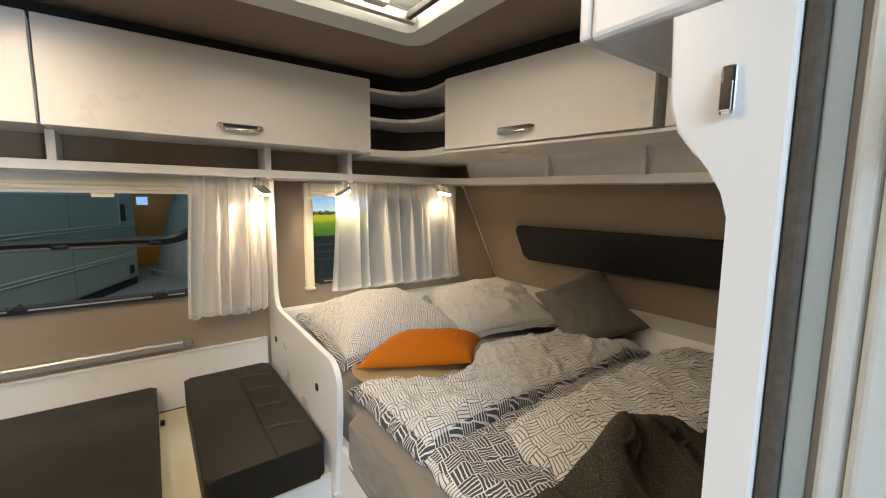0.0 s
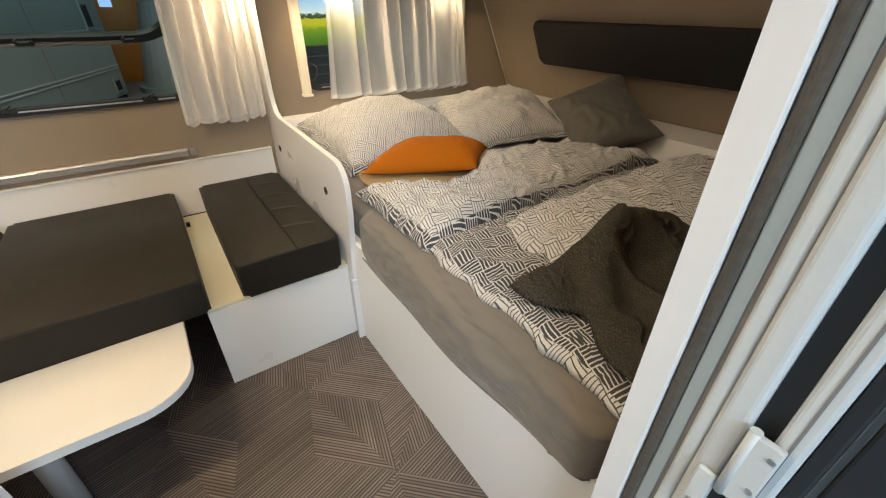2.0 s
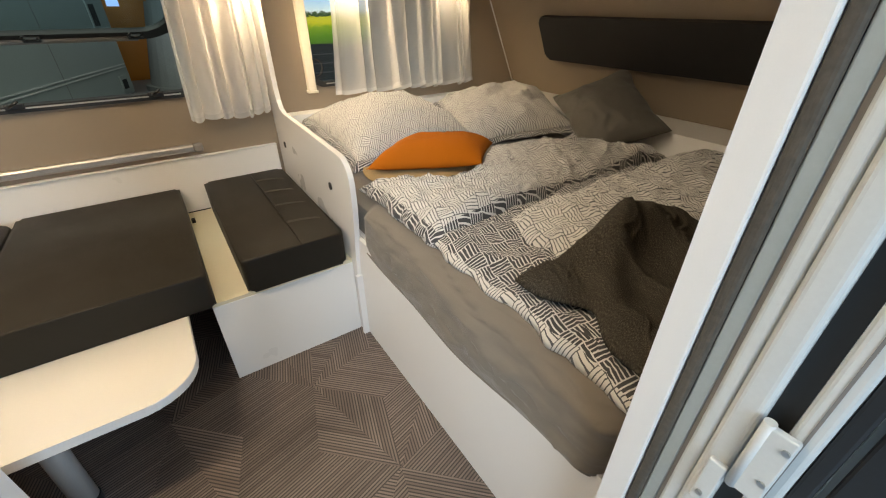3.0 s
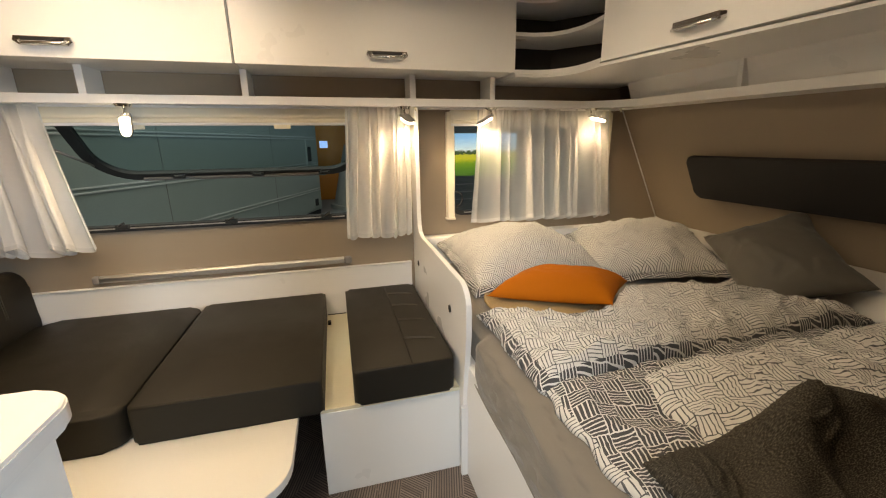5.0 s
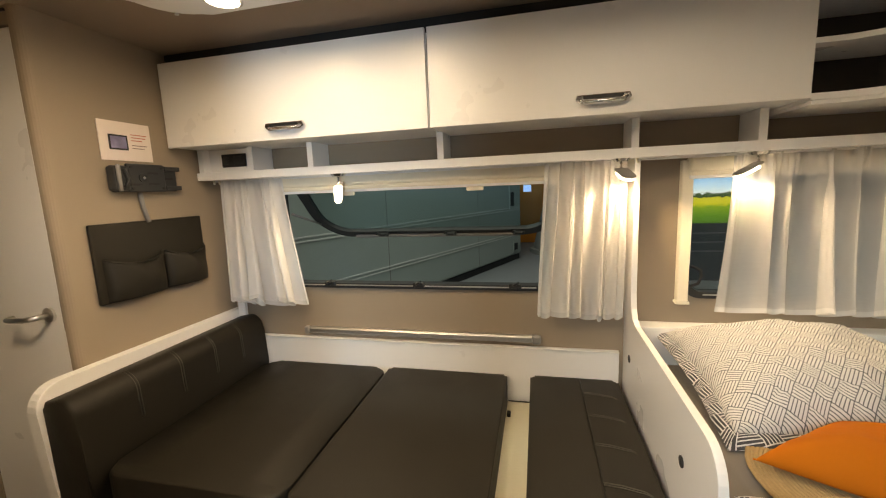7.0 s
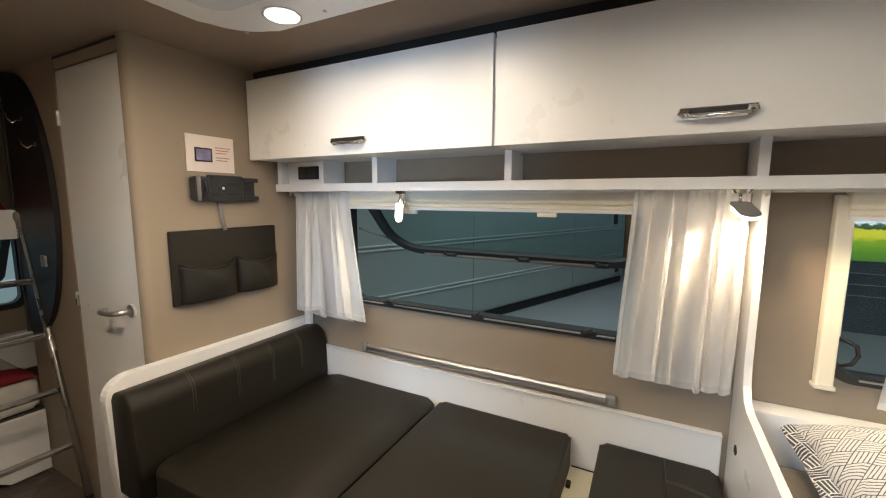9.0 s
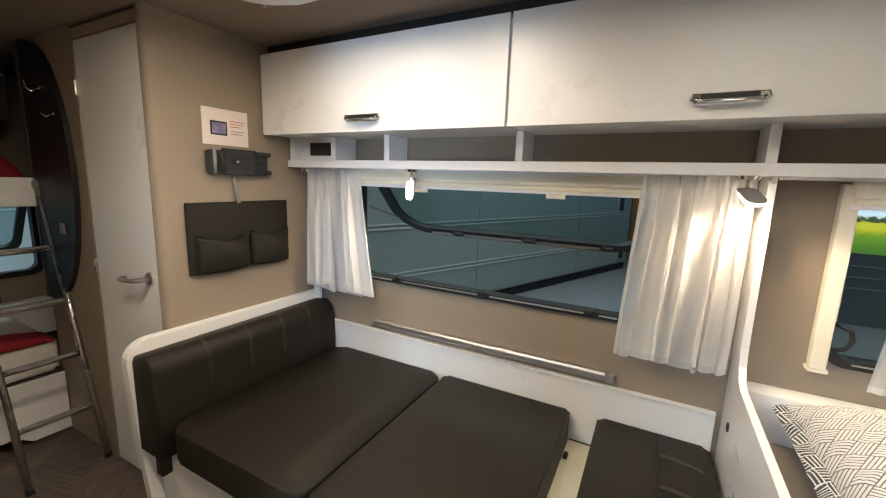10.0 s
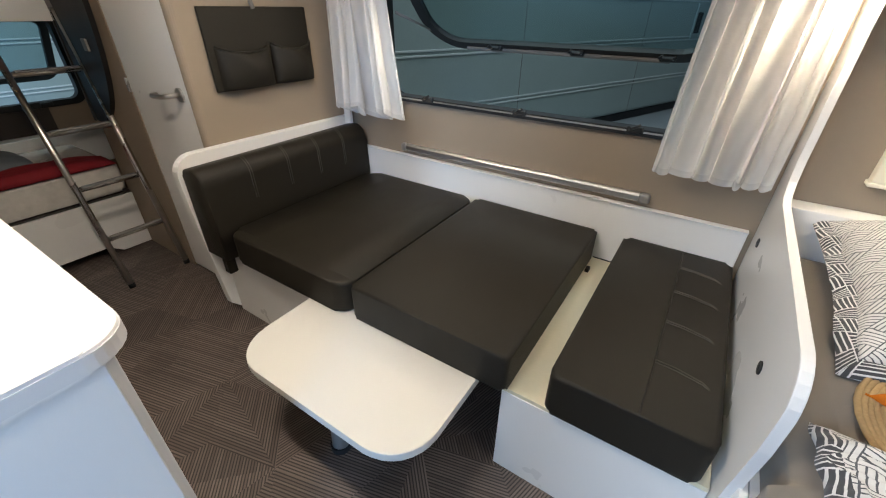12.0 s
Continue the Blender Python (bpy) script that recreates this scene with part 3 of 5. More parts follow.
hatch = thing("roof_hatch", (0.93, 1.58, CEIL), "white plastic roof hatch with a pleated blind, set in the ceiling", "roof hatch")
o, i_ = rounded(0.52, 1.32, 1.22, 1.945, 0.09), rounded(HX0 + 0.02, HX1 - 0.02, HY0 + 0.02, HY1 - 0.02, 0.03)
part("frame", ring(o, i_, "z", CEIL - 0.028, CEIL - 0.001), FRAME_WHITE, hatch)
part("well", ring(rounded(HX0 + 0.008, HX1 - 0.008, HY0 + 0.008, HY1 - 0.008, 0.035), i_, "z", CEIL - 0.002, CEIL + 0.10), FRAME_WHITE, hatch)
part("blind_panel", box(HX0 + 0.02, HX1 - 0.02, HY0 + 0.02, HY1 - 0.02, CEIL + 0.06, CEIL + 0.075), FRAME_WHITE, hatch)
part("blind_rail", box(HX0 + 0.03, HX1 - 0.03, HY1 - 0.075, HY1 - 0.05, CEIL - 0.012, CEIL + 0.02, 0.004), ALU, hatch, "grey metal blind rail")
part("side_rail", box(HX1 - 0.075, HX1 - 0.055, HY0 + 0.03, HY1 - 0.08, CEIL - 0.010, CEIL + 0.012, 0.004), IRON, hatch, "dark metal side rail")
part("catch", box(0.98, 1.06, HY1 - 0.16, HY1 - 0.12, CEIL - 0.02, CEIL + 0.03, 0.008), FRAME_WHITE, hatch)
lab = part("sticker", box(1.10, 1.18, HY1 - 0.20, HY1 - 0.10, CEIL + 0.054, CEIL + 0.059), WHITE, hatch, "white sticker with lines of small print")
for k in range(6):
    part("print_line", box(1.108, 1.172, HY1 - 0.19 + k * 0.014, HY1 - 0.186 + k * 0.014, CEIL + 0.0525, CEIL + 0.054), INK, lab)

unit = thing("ceiling_light", (-0.2, 1.68, CEIL), "white ceiling light unit with round lit spots", "ceiling light")
out = rounded(-0.64, 0.28, 1.22, 2.075, 0.16, 8)
part("housing", prism(out, "z", CEIL - 0.040, CEIL - 0.001, 0.014, seg=3), WHITE, unit)
part("centre_panel", prism(rounded(-0.52, 0.12, 1.42, 1.90, 0.05), "z", CEIL - 0.050, CEIL - 0.036, 0.004), FRAME_WHITE, unit, "pale pleated centre panel")
for sx in (-0.38, 0.06):
    # the spots at 1.30 are assumed, to match the added rear lamps
    for sy in (2.00, 1.30):
        s = part("spot_rim", disc((sx, sy, CEIL - 0.041), 0.056, 0.004), ALU, unit)
        part("diffuser", disc((sx, sy, CEIL - 0.0435), 0.047, 0.003), SPOT_ON, s, "lit round diffuser")
for sx in (-0.58, -0.25, 0.16):
    part("screw", disc((sx, 2.035, CEIL - 0.041), 0.006, 0.004, seg=10), ALU, unit)

# ---- windows ----


def window_seal(name, w, label, parent_label):
    x0, x1, z0, z1 = w
    t = thing(name, ((x0 + x1) / 2, 2.68, z0), parent_label, "window", kind="structure")
    part("seal", ring(rounded(x0 - 0.012, x1 + 0.012, z0 - 0.012, z1 + 0.012, 0.075, 8), rounded(x0 + 0.016, x1 - 0.016, z0 + 0.012, z1 - 0.012, 0.06, 8), "y", 2.645, 2.705), RUBBER, t, label)
    part("sill_line", box(x0 + 0.07, x1 - 0.07, 2.640, 2.646, z0 + 0.001, z0 + 0.006), ALU, t, "thin bright metal line on the sill")
    return t


win = window_seal("window_1", W1, "black rubber frame", "wide caravan window with its tinted pane tilted open")
# the pane is hinged at the top and stands open at 45 degrees
px0, px1, L = -0.715, 0.64, 0.49
M = Matrix.Translation((0, 2.715, 1.435)) @ pose(0, 0, 0, 44)


def tilted(bm):
    bmesh.ops.transform(bm, matrix=M, verts=bm.verts)
    return bm


pane = part("pane", tilted(prism(rounded(px0 + 0.02, px1 - 0.02, -L + 0.02, 0, [0.19, 0.19, 0.02, 0.02], 8), "y", 0.004, 0.010)), GLASS, win, "smoke-tinted acrylic pane")
pane.visible_shadow = False
part("pane_border", tilted(ring(rounded(px0, px1, -L, 0.01, [0.20, 0.20, 0.03, 0.03], 8), rounded(px0 + 0.050, px1 - 0.050, -L + 0.044, -0.03, [0.15, 0.15, 0.03, 0.03], 8), "y", -0.010, 0.016)), RUBBER, win, "black border of the pane")
part("pane_rail", tilted(box(px0 + 0.21, px1 - 0.21, -0.022, -0.006, -L + 0.004, -L + 0.020, 0.004)), GREY_PLASTIC, win)


def latch(parent, x, z, y=2.632):
    c = part("latch", box(x - 0.028, x + 0.028, y - 0.002, y + 0.018, z - 0.010, z + 0.012, 0.005), RUBBER, parent)
    part("lever", tube([(x - 0.012, y - 0.006, z + 0.004), (x + 0.004, y - 0.016, z + 0.014), (x + 0.018, y - 0.012, z + 0.022)], 0.005, 8), RUBBER, c)


for x in (-0.47, -0.02, 0.42):
    latch(win, x, W1[2] + 0.010)
for x in (-0.33, 0.06, 0.42):
    b = box(x - 0.030, x + 0.030, -0.032, -0.006, -L + 0.022, -L + 0.040, 0.005)
    tube([(x - 0.02, -0.03, -L + 0.04), (x - 0.028, -0.045, -L + 0.062), (x - 0.014, -0.04, -L + 0.07)], 0.005, 8, bm=b)
    tube([(x + 0.02, -0.03, -L + 0.04), (x + 0.030, -0.045, -L + 0.066)], 0.005, 8, bm=b)
    part("pane_latch", tilted(b), RUBBER, win)
for x in (px0 + 0.03, px1 - 0.03):
    part("stay", tube([(x, 2.70, 1.235), (x, 2.985, 1.155)], [0.007, 0.005], 8), GREY_PLASTIC, win, "telescopic metal stay")

win2 = window_seal("window_2", W2, "black rubber frame", "smaller closed caravan window beside the bed")
p2 = part("pane", prism(rounded(W2[0] + 0.01, W2[1] - 0.01, W2[2] + 0.008, W2[3] - 0.01, 0.07, 8), "y", 2.682, 2.690), CLEAR, win2, "grey-tinted acrylic pane")
p2.visible_shadow = False
part("handle", tube([(1.108, 2.66, 0.900), (1.112, 2.648, 0.905), (1.134, 2.640, 0.918), (1.146, 2.640, 0.945), (1.140, 2.640, 0.972), (1.122, 2.645, 0.982), (1.108, 2.66, 0.984)], 0.006, 10), BLACK, win2)
part("blind_guide", box(1.096, 1.103, 2.640, 2.652, 0.995, 1.285, 0.002), FRAME_WHITE, win2, "pale blind guide")

# roller blind boxes
def blind(name, x0, x1, z0, z1, label):
    t = thing(name, ((x0 + x1) / 2, 2.64, z0), label, "roller blind")
    part("cassette", box(x0, x1, 2.592, 2.658, z0 + 0.022, z1, 0.014, 3), CREAM, t)
    part("lip", box(x0 + 0.004, x1 - 0.004, 2.600, 2.640, z0 + 0.006, z0 + 0.024, 0.005), CREAM, t)
    part("end_bar", box(x0 + 0.004, x1 - 0.004, 2.606, 2.634, z0 - 0.006, z0 + 0.008, 0.003), WHITE, t, "white blind end bar")
    return t


b1 = blind("roller_blind", -0.72, 0.62, 1.340, 1.416, "cream roller blind box above the wide window, drawn up")
for x in (-0.33, 0.26):
    part("tab", box(x - 0.036, x + 0.036, 2.596, 2.612, 1.318, 1.336, 0.004), CREAM, b1)
b2 = blind("roller_blind", 1.075, 2.02, 1.335, 1.412, "cream roller blind with side rails round the bed window")
for x in (1.062, 2.015):
    part("side_rail", box(x - 0.006, x + 0.034, 2.622, 2.658, 0.846, 1.40, 0.004), CREAM, b2)
    part("foot", box(x - 0.011, x + 0.039, 2.617, 2.658, 0.836, 0.848, 0.003), CREAM, b2)

# ---- overhead cupboards on the window side ----
CY0, CZ0, CZ1 = 2.366, 1.556, 1.897


def grip(parent, x, z, y):
    """A bridge-shaped chrome handle, wider at the back, with a dark recess under it."""
    h = part("handle", prism([(x - 0.088, z - 0.004), (x - 0.070, z - 0.018), (x + 0.070, z - 0.018), (x + 0.088, z - 0.004), (x + 0.082, z + 0.012), (x - 0.082, z + 0.012)], "y", y - 0.016, y - 0.002, 0.004), CHROME, parent, "chrome handle")
    part("recess", box(x - 0.062, x + 0.062, y - 0.0185, y - 0.0165, z - 0.006, z + 0.008), BLACK, h)
    part("pull_bar", tube([(x - 0.075, y - 0.010, z - 0.002), (x - 0.055, y - 0.028, z - 0.012), (x + 0.055, y - 0.028, z - 0.012), (x + 0.075, y - 0.010, z - 0.002)], 0.006, 10), CHROME, h)


for x0, x1, hx in ((TV_X + 0.004, 0.131, -0.452), (0.137, 1.312, 0.727)):
    c = thing("overhead_cupboard", ((x0 + x1) / 2, 2.5, CZ0), "white wall cupboard with a flat flap and a chrome handle", "cupboard", "cupboards above the dinette")
    part("body", box(x0, x1, CY0 + 0.019, WALL_Y - 0.002, CZ0, CZ1 - 0.012), WHITE, c)
    d = part("flap", box(x0 + 0.0015, x1 - 0.0015, CY0, CY0 + 0.018, CZ0 - 0.004, CZ1, 0.0015), WHITE, c)
    grip(d, hx, 1.604, CY0)
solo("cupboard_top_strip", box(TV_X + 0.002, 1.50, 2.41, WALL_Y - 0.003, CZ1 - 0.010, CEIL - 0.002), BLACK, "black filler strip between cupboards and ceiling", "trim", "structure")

# long open shelf under the cupboards, turning the corner over the bed
SH0, SH1, SY, FX = 1.414, 1.449, 2.505, 1.965


def corner_curve(x_in, y_in, r, seg=8):
    """The inner corner of a shelf edge: along the window wall, then towards the entrance side."""
    return [(x_in - r + r * math.sin(radians(90 * k / seg)), y_in - r + r * math.cos(radians(90 * k / seg))) for k in range(seg + 1)]


shelf = thing("wall_shelf", (0.4, 2.6, SH0), "white open pigeonhole shelf running round the corner under the cupboards", "shelf")
edge = [(TV_X + 0.002, SY)] + corner_curve(FX, SY, 0.22) + [(FX, 0.58), (2.10, 0.58), (2.10, WALL_Y - 0.003), (TV_X + 0.002, WALL_Y - 0.003)]
board = prism(edge, "z", SH0, SH1, 0.002)
# the arm along the front runs slightly downhill
for v in board.verts:
    if v.co.x > 1.8:
        v.co.z -= 0.024 * max(0.0, 2.45 - v.co.y)
part("board", board, WHITE, shelf)
for x in (-1.017, -0.748, -0.447, 0.137, 0.862, 1.262):
    part("divider", box(x - 0.013, x + 0.013, SY + 0.008, WALL_Y - 0.004, SH1 - 0.001, CZ0 - 0.001), WHITE, shelf)
part("socket_plate", box(-1.004, -0.761, 2.555, 2.575, SH1, CZ0 - 0.002), WHITE, shelf)
panel = prism([(2.02, SH1), (2.06, SH1), (2.02, CZ0 - 0.001), (1.98, CZ0 - 0.001)], "y", 0.58, 2.45)
for v in panel.verts:
    if v.co.z < SH1 + 0.01:
        v.co.z -= 0.024 * max(0.0, 2.45 - v.co.y)
part("front_back_panel", panel, WHITE, shelf, "white back panel")
for y in (1.82, 1.345, 0.85):
    low = SH1 - 0.024 * (2.45 - y)
    part("front_divider", prism([(FX + 0.018, low), (2.055, low), (2.02, CZ0 - 0.012), (FX + 0.012, CZ0 - 0.012)], "y", y - 0.009, y + 0.009), WHITE, shelf)
sock = thing("socket", (-0.88, 2.552, 1.50), "black twin socket outlet in the shelf", "socket")
part("plate", box(-0.930, -0.800, 2.546, 2.554, 1.472, 1.532, 0.003), BLACK, sock)
part("outlet", disc((-0.905, 2.544, 1.502), 0.018, 0.006, "y", 20), RUBBER, sock)
part("switch", box(-0.862, -0.815, 2.5435, 2.547, 1.484, 1.520, 0.002), RUBBER, sock)

# open corner shelves and front cupboards over the bed
A_, B_ = Vector((1.538, 2.055)), Vector((1.705, 1.18))
corner = thing("corner_shelf", (1.6, 2.4, CZ0), "white curved open corner shelves with a dark back over the bed", "shelf")
cc = [(1.312, CY0 + 0.004), (1.40, CY0 + 0.002), (1.47, 2.345), (1.52, 2.29), (1.548, 2.21), (1.548, 2.13), (1.541, 2.065)]
for z, t in ((CZ0 - 0.010, 0.020), (1.706, 0.016), (1.842, 0.016)):
    part("board", prism(cc + [(2.0, 2.065), (2.0, WALL_Y - 0.003), (1.314, WALL_Y - 0.003)], "z", z, z + t, 0.001), WHITE, corner)
part("back", prism([(1.314, 2.60), (1.62, 2.60), (1.80, 2.40), (1.80, 2.066), (1.84, 2.066), (1.84, 2.42), (1.64, 2.64), (1.314, 2.64)], "z", CZ0 + 0.011, 1.90), DARK_BACK, corner, "dark brown back panel")
part("brace", prism([(1.66, 2.50), (1.73, 2.42), (1.75, 2.44), (1.68, 2.52)], "z", CZ0 + 0.010, 1.60), WHITE, corner)
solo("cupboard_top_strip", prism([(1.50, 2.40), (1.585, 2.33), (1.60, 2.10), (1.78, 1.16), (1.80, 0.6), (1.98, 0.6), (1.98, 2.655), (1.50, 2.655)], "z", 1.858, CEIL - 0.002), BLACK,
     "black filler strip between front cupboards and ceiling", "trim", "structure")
fc = thing("overhead_cupboard", (1.8, 1.6, CZ0), "white front cupboard over the bed with a chrome handle", "cupboard")
dirv = (B_ - A_).normalized()
nrm = Vector((-dirv.y, dirv.x)) if Vector((-dirv.y, dirv.x)).x < 0 else Vector((dirv.y, -dirv.x))


def along(s, d):
    q = A_ + dirv * s + nrm * d
    return (q.x, q.y)


part("body", prism([along(0.0, -0.019), along(0.895, -0.019), (2.0, 1.16), (2.0, 2.06), (1.56, 2.06)], "z", CZ0 - 0.006, 1.855), WHITE, fc)
flap = part("flap", prism([along(0, 0), along(0.893, 0), along(0.893, -0.018), along(0, -0.018)], "z", CZ0 - 0.006, 1.866, 0.0015), WHITE, fc)
hs = 0.385
q0, q1 = along(hs - 0.085, 0.002), along(hs + 0.085, 0.002)
o0, o1 = along(hs - 0.055, 0.026), along(hs + 0.055, 0.026)
fh = part("handle", prism([along(hs - 0.085, 0.001), along(hs + 0.085, 0.001), along(hs + 0.075, 0.016), along(hs - 0.075, 0.016)], "z", 1.588, 1.612, 0.003), CHROME, flap, "chrome handle")
part("pull_bar", tube([(*q0, 1.594), (*o0, 1.588), (*o1, 1.588), (*q1, 1.594)], 0.006, 10), CHROME, fh)
fc2 = thing("overhead_cupboard", (1.85, 0.9, CZ0), "white open-fronted end cupboard beside the entrance", "cupboard")
part("body", box(1.735, 2.0, 0.60, 1.155, CZ0 - 0.006, 1.85, 0.002), WHITE, fc2)
solo("soffit", prism([(1.315, 2.372)] + cc[1:] + [along(0.9, -0.02), (1.75, 0.58), (2.06, 0.58), (2.06, 2.655), (1.315, 2.655)], "z", CZ0 - 0.022, CZ0 - 0.011), WHITE, "white soffit under the front cupboards", "panel", "structure")

# ---- bed recess ----
PX0, PX1 = 0.869, 0.889
bed_wall = thing("bed_partition", (0.87, 2.2, 0), "white panel between dinette and bed, rising to a slim post", "partition")
prof = [(WALL_Y - 0.002, 0.0), (1.775, 0.0), (1.775, 0.30), (1.735, 0.60)]
prof += [(1.735 + 0.085 - 0.085 * math.cos(radians(a)), 0.69 + 0.085 * math.sin(radians(a))) for a in range(0, 91, 15)]
prof += [(2.46, 0.790), (2.505, 0.805), (2.530, 0.84), (2.540, 0.90), (2.540, SH0 - 0.001), (WALL_Y - 0.002, SH0 - 0.001)]
part("panel", prism(prof, "x", PX0, PX1, 0.002), WHITE, bed_wall)
for y, z in ((1.938, 0.620), (2.536, 0.632)):
    h = part("bushing", disc((PX0 - 0.001, y, z), 0.015, 0.004, "x", 20), BLACK, bed_wall, "round black bushing")
    part("bolt", disc((PX0 - 0.003, y, z), 0.006, 0.004, "x", 8), IRON, h)

base = thing("bed", (1.5, 1.6, 0), "white fixed bed box with a flat painted side", "bed")
part("side_panel", box(0.884, 0.900, 0.66, 1.774, 0.0, 0.47, 0.002), WHITE, base)
part("body", box(0.902, 2.24, 0.60, WALL_Y - 0.003, 0.0, 0.47), WHITE, base)
part("corner_post", box(0.860, 0.8835, 1.758, 1.774, 0.0, 0.30), WHITE_EDGE, base)
led = thing("bed_ledge", (2.3, 1.6, 0.5), "white ledge round the head and side of the bed", "ledge")
part("front_ledge", prism([(2.205, 0.472), (2.205, 0.742), (2.47, 0.742), (2.59, 0.48)], "y", 0.60, 2.575, 0.002), WHITE, led)
part("side_ledge", box(PX1 + 0.001, 2.46, 2.577, WALL_Y - 0.003, 0.472, 0.752, 0.003), WHITE, led)
head = thing("headboard", (2.3, 1.7, 0.95), "black padded strip with rounded ends on the sloping wall", "headboard")
S = Matrix.Translation((2.265, 0, 1.06)) @ pose(0, 0, 0, 0, -math.degrees(math.atan(0.5)), 0)
hb = prism(rounded(0.66, 2.235, -0.115, 0.118, [0.03, 0.03, 0.03, 0.03]), "x", -0.015, 0.006, 0.008)
bmesh.ops.transform(hb, matrix=S, verts=hb.verts)
part("pad", hb, BLACK, head)
hb = prism(rounded(0.668, 2.227, -0.107, 0.110, [0.03, 0.03, 0.03, 0.03]), "x", 0.007, 0.016, 0.002)
bmesh.ops.transform(hb, matrix=S, verts=hb.verts)
part("backing_board", hb, DARK_BACK, head)
solo("wall_bead", tube([(2.135, 2.654, 1.412), (2.492, 2.654, 0.70)], 0.004, 8), WHITE_EDGE, "thin pale bead in the corner of the sloping wall", "trim", "structure")

# ---- dinette ----
solo("wall_trim_board", box(-0.99, 0.850, 2.636, WALL_Y - 0.002, 0.34, 0.612, 0.003), WHITE, "white board along the wall behind the seats", "panel", "structure")
solo("trim_bead", box(-0.99, 0.850, 2.630, WALL_Y - 0.002, 0.6125, 0.617, 0.001), WHITE_EDGE, "thin edge on the white board", "trim", "structure")
rail = thing("table_rail", (-0.05, 2.64, 0.660), "brushed aluminium table rail on the wall with grey end caps", "rail")
part("profile", prism([(2.658, 0.638), (2.640, 0.638), (2.632, 0.646), (2.632, 0.662), (2.640, 0.670), (2.658, 0.670)], "x", -0.606, 0.49, 0.001), ALU, rail)
for x0, x1 in ((-0.634, -0.6055), (0.4895, 0.529)):
    part("end_cap", box(x0, x1, 2.628, 2.658, 0.634, 0.674, 0.010, 3), GREY_PLASTIC, rail)

end = thing("bench_end_panel", (-1.0, 2.2, 0), "white bench end panel with a rounded top corner", "panel")
prof = [(WALL_Y - 0.002, 0.0), (1.83, 0.0), (1.775, 0.06), (1.745, 0.45)] + [(1.735 + 0.075 - 0.075 * math.cos(radians(a)), 0.69 + 0.075 * math.sin(radians(a))) for a in range(0, 91, 15)] + [(WALL_Y - 0.002, 0.757)]
part("panel", prism(prof, "x", TV_X + 0.002, -0.998, 0.003), WHITE, end)
part("post", box(-0.996, -0.955, 2.615, 2.635, 0.614, 0.80, 0.002), WHITE, end)
bench = thing("bench_box", (-0.7, 2.2, 0), "white bench base under the long seat cushion", "bench")
part("front_panel", box(-0.997, -0.372, 1.815, 1.831, 0.0, 0.352), WHITE, bench)
part("side_panel", box(-0.388, -0.372, 1.832, 2.634, 0.0, 0.352), WHITE, bench)
part("lid", box(-0.997, -0.390, 1.832, 2.634, 0.335, 0.353), LID, bench)
bench2 = thing("bench_box", (0.6, 2.2, 0), "white bench base with a cream lid beside the bed", "bench")
part("front_panel", box(0.363, PX0 - 0.002, 1.806, 1.822, 0.0, 0.342, 0.002), WHITE, bench2)
part("side_panel", box(0.363, 0.379, 1.8225, 2.634, 0.0, 0.342), WHITE, bench2)
part("lid", box(0.364, PX0 - 0.002, 1.808, 2.634, 0.3425, 0.356, 0.001), LID, bench2, "cream lid with a glossy face")
part("lid_joint", box(0.382, 0.480, 2.6305, 2.6345, 0.3565, 0.3605), BLACK, bench2)
part("lid_tag", box(0.384, 0.400, 2.50, 2.53, 0.3565, 0.372, 0.003), LEATHER, bench2)

table = thing("table", (-0.05, 2.0, 0), "white lowered dinette table with rounded corners on one grey leg", "table")
part("tabletop", prism(rounded(-0.385, 0.292, 1.458, 2.60, [0.13, 0.13, 0.02, 0.02], 8), "z", 0.330, 0.3585, 0.003), TABLE_TOP, table)
leg = part("leg", tube([(-0.082, 1.60, 0.33), (-0.082, 1.575, 0.02)], 0.030, 20), GREY_PLASTIC, table, "grey tubular folding leg")
part("foot", disc((-0.082, 1.573, 0.011), 0.034, 0.022), RUBBER, leg)
part("under_rail", box(-0.36, 0.27, 1.60, 1.64, 0.300, 0.3295, 0.003), GREY_PLASTIC, table)


def seam(parent, pts, r=0.0022, name="piping"):
    part(name, tube(pts, r, 6), THREAD if name == "stitching" else LEATHER, parent)


def seat(name, x0, x1, y0, y1, z0, z1, label, corner=0.035, group="seat cushions of the dinette"):
    t = thing(name, ((x0 + x1) / 2, (y0 + y1) / 2, z0), label, "cushion", group)
    c = part("cover", upholstered(x0, x1, y0, y1, z0, z1, 0.014, 0.005, corner), LEATHER, t)
    k = rounded(x0 + 0.004, x1 - 0.004, y0 + 0.004, y1 - 0.004, corner, 5)
    seam(c, [(p, q, z1 - 0.009) for p, q in k + k[:1]], 0.0034)
    return t, c


seat("seat_cushion", -0.845, -0.198, 1.772, 2.632, 0.360, 0.482, "dark brown leatherette bench seat cushion", 0.06)
seat("seat_cushion", -0.184, 0.380, 1.785, 2.630, 0.360, 0.486, "dark brown leatherette filler cushion lying on the lowered table", 0.016)
back, bc = seat("back_cushion", 0.482, 0.846, 1.795, 2.632, 0.3575, 0.490, "dark brown leatherette back cushion laid flat, with stitched panels", 0.022)
seam(bc, [(0.690, 1.802, 0.489), (0.690, 2.0, 0.4965), (0.690, 2.2, 0.4995), (0.690, 2.4, 0.4965), (0.690, 2.63, 0.489)], 0.0028)
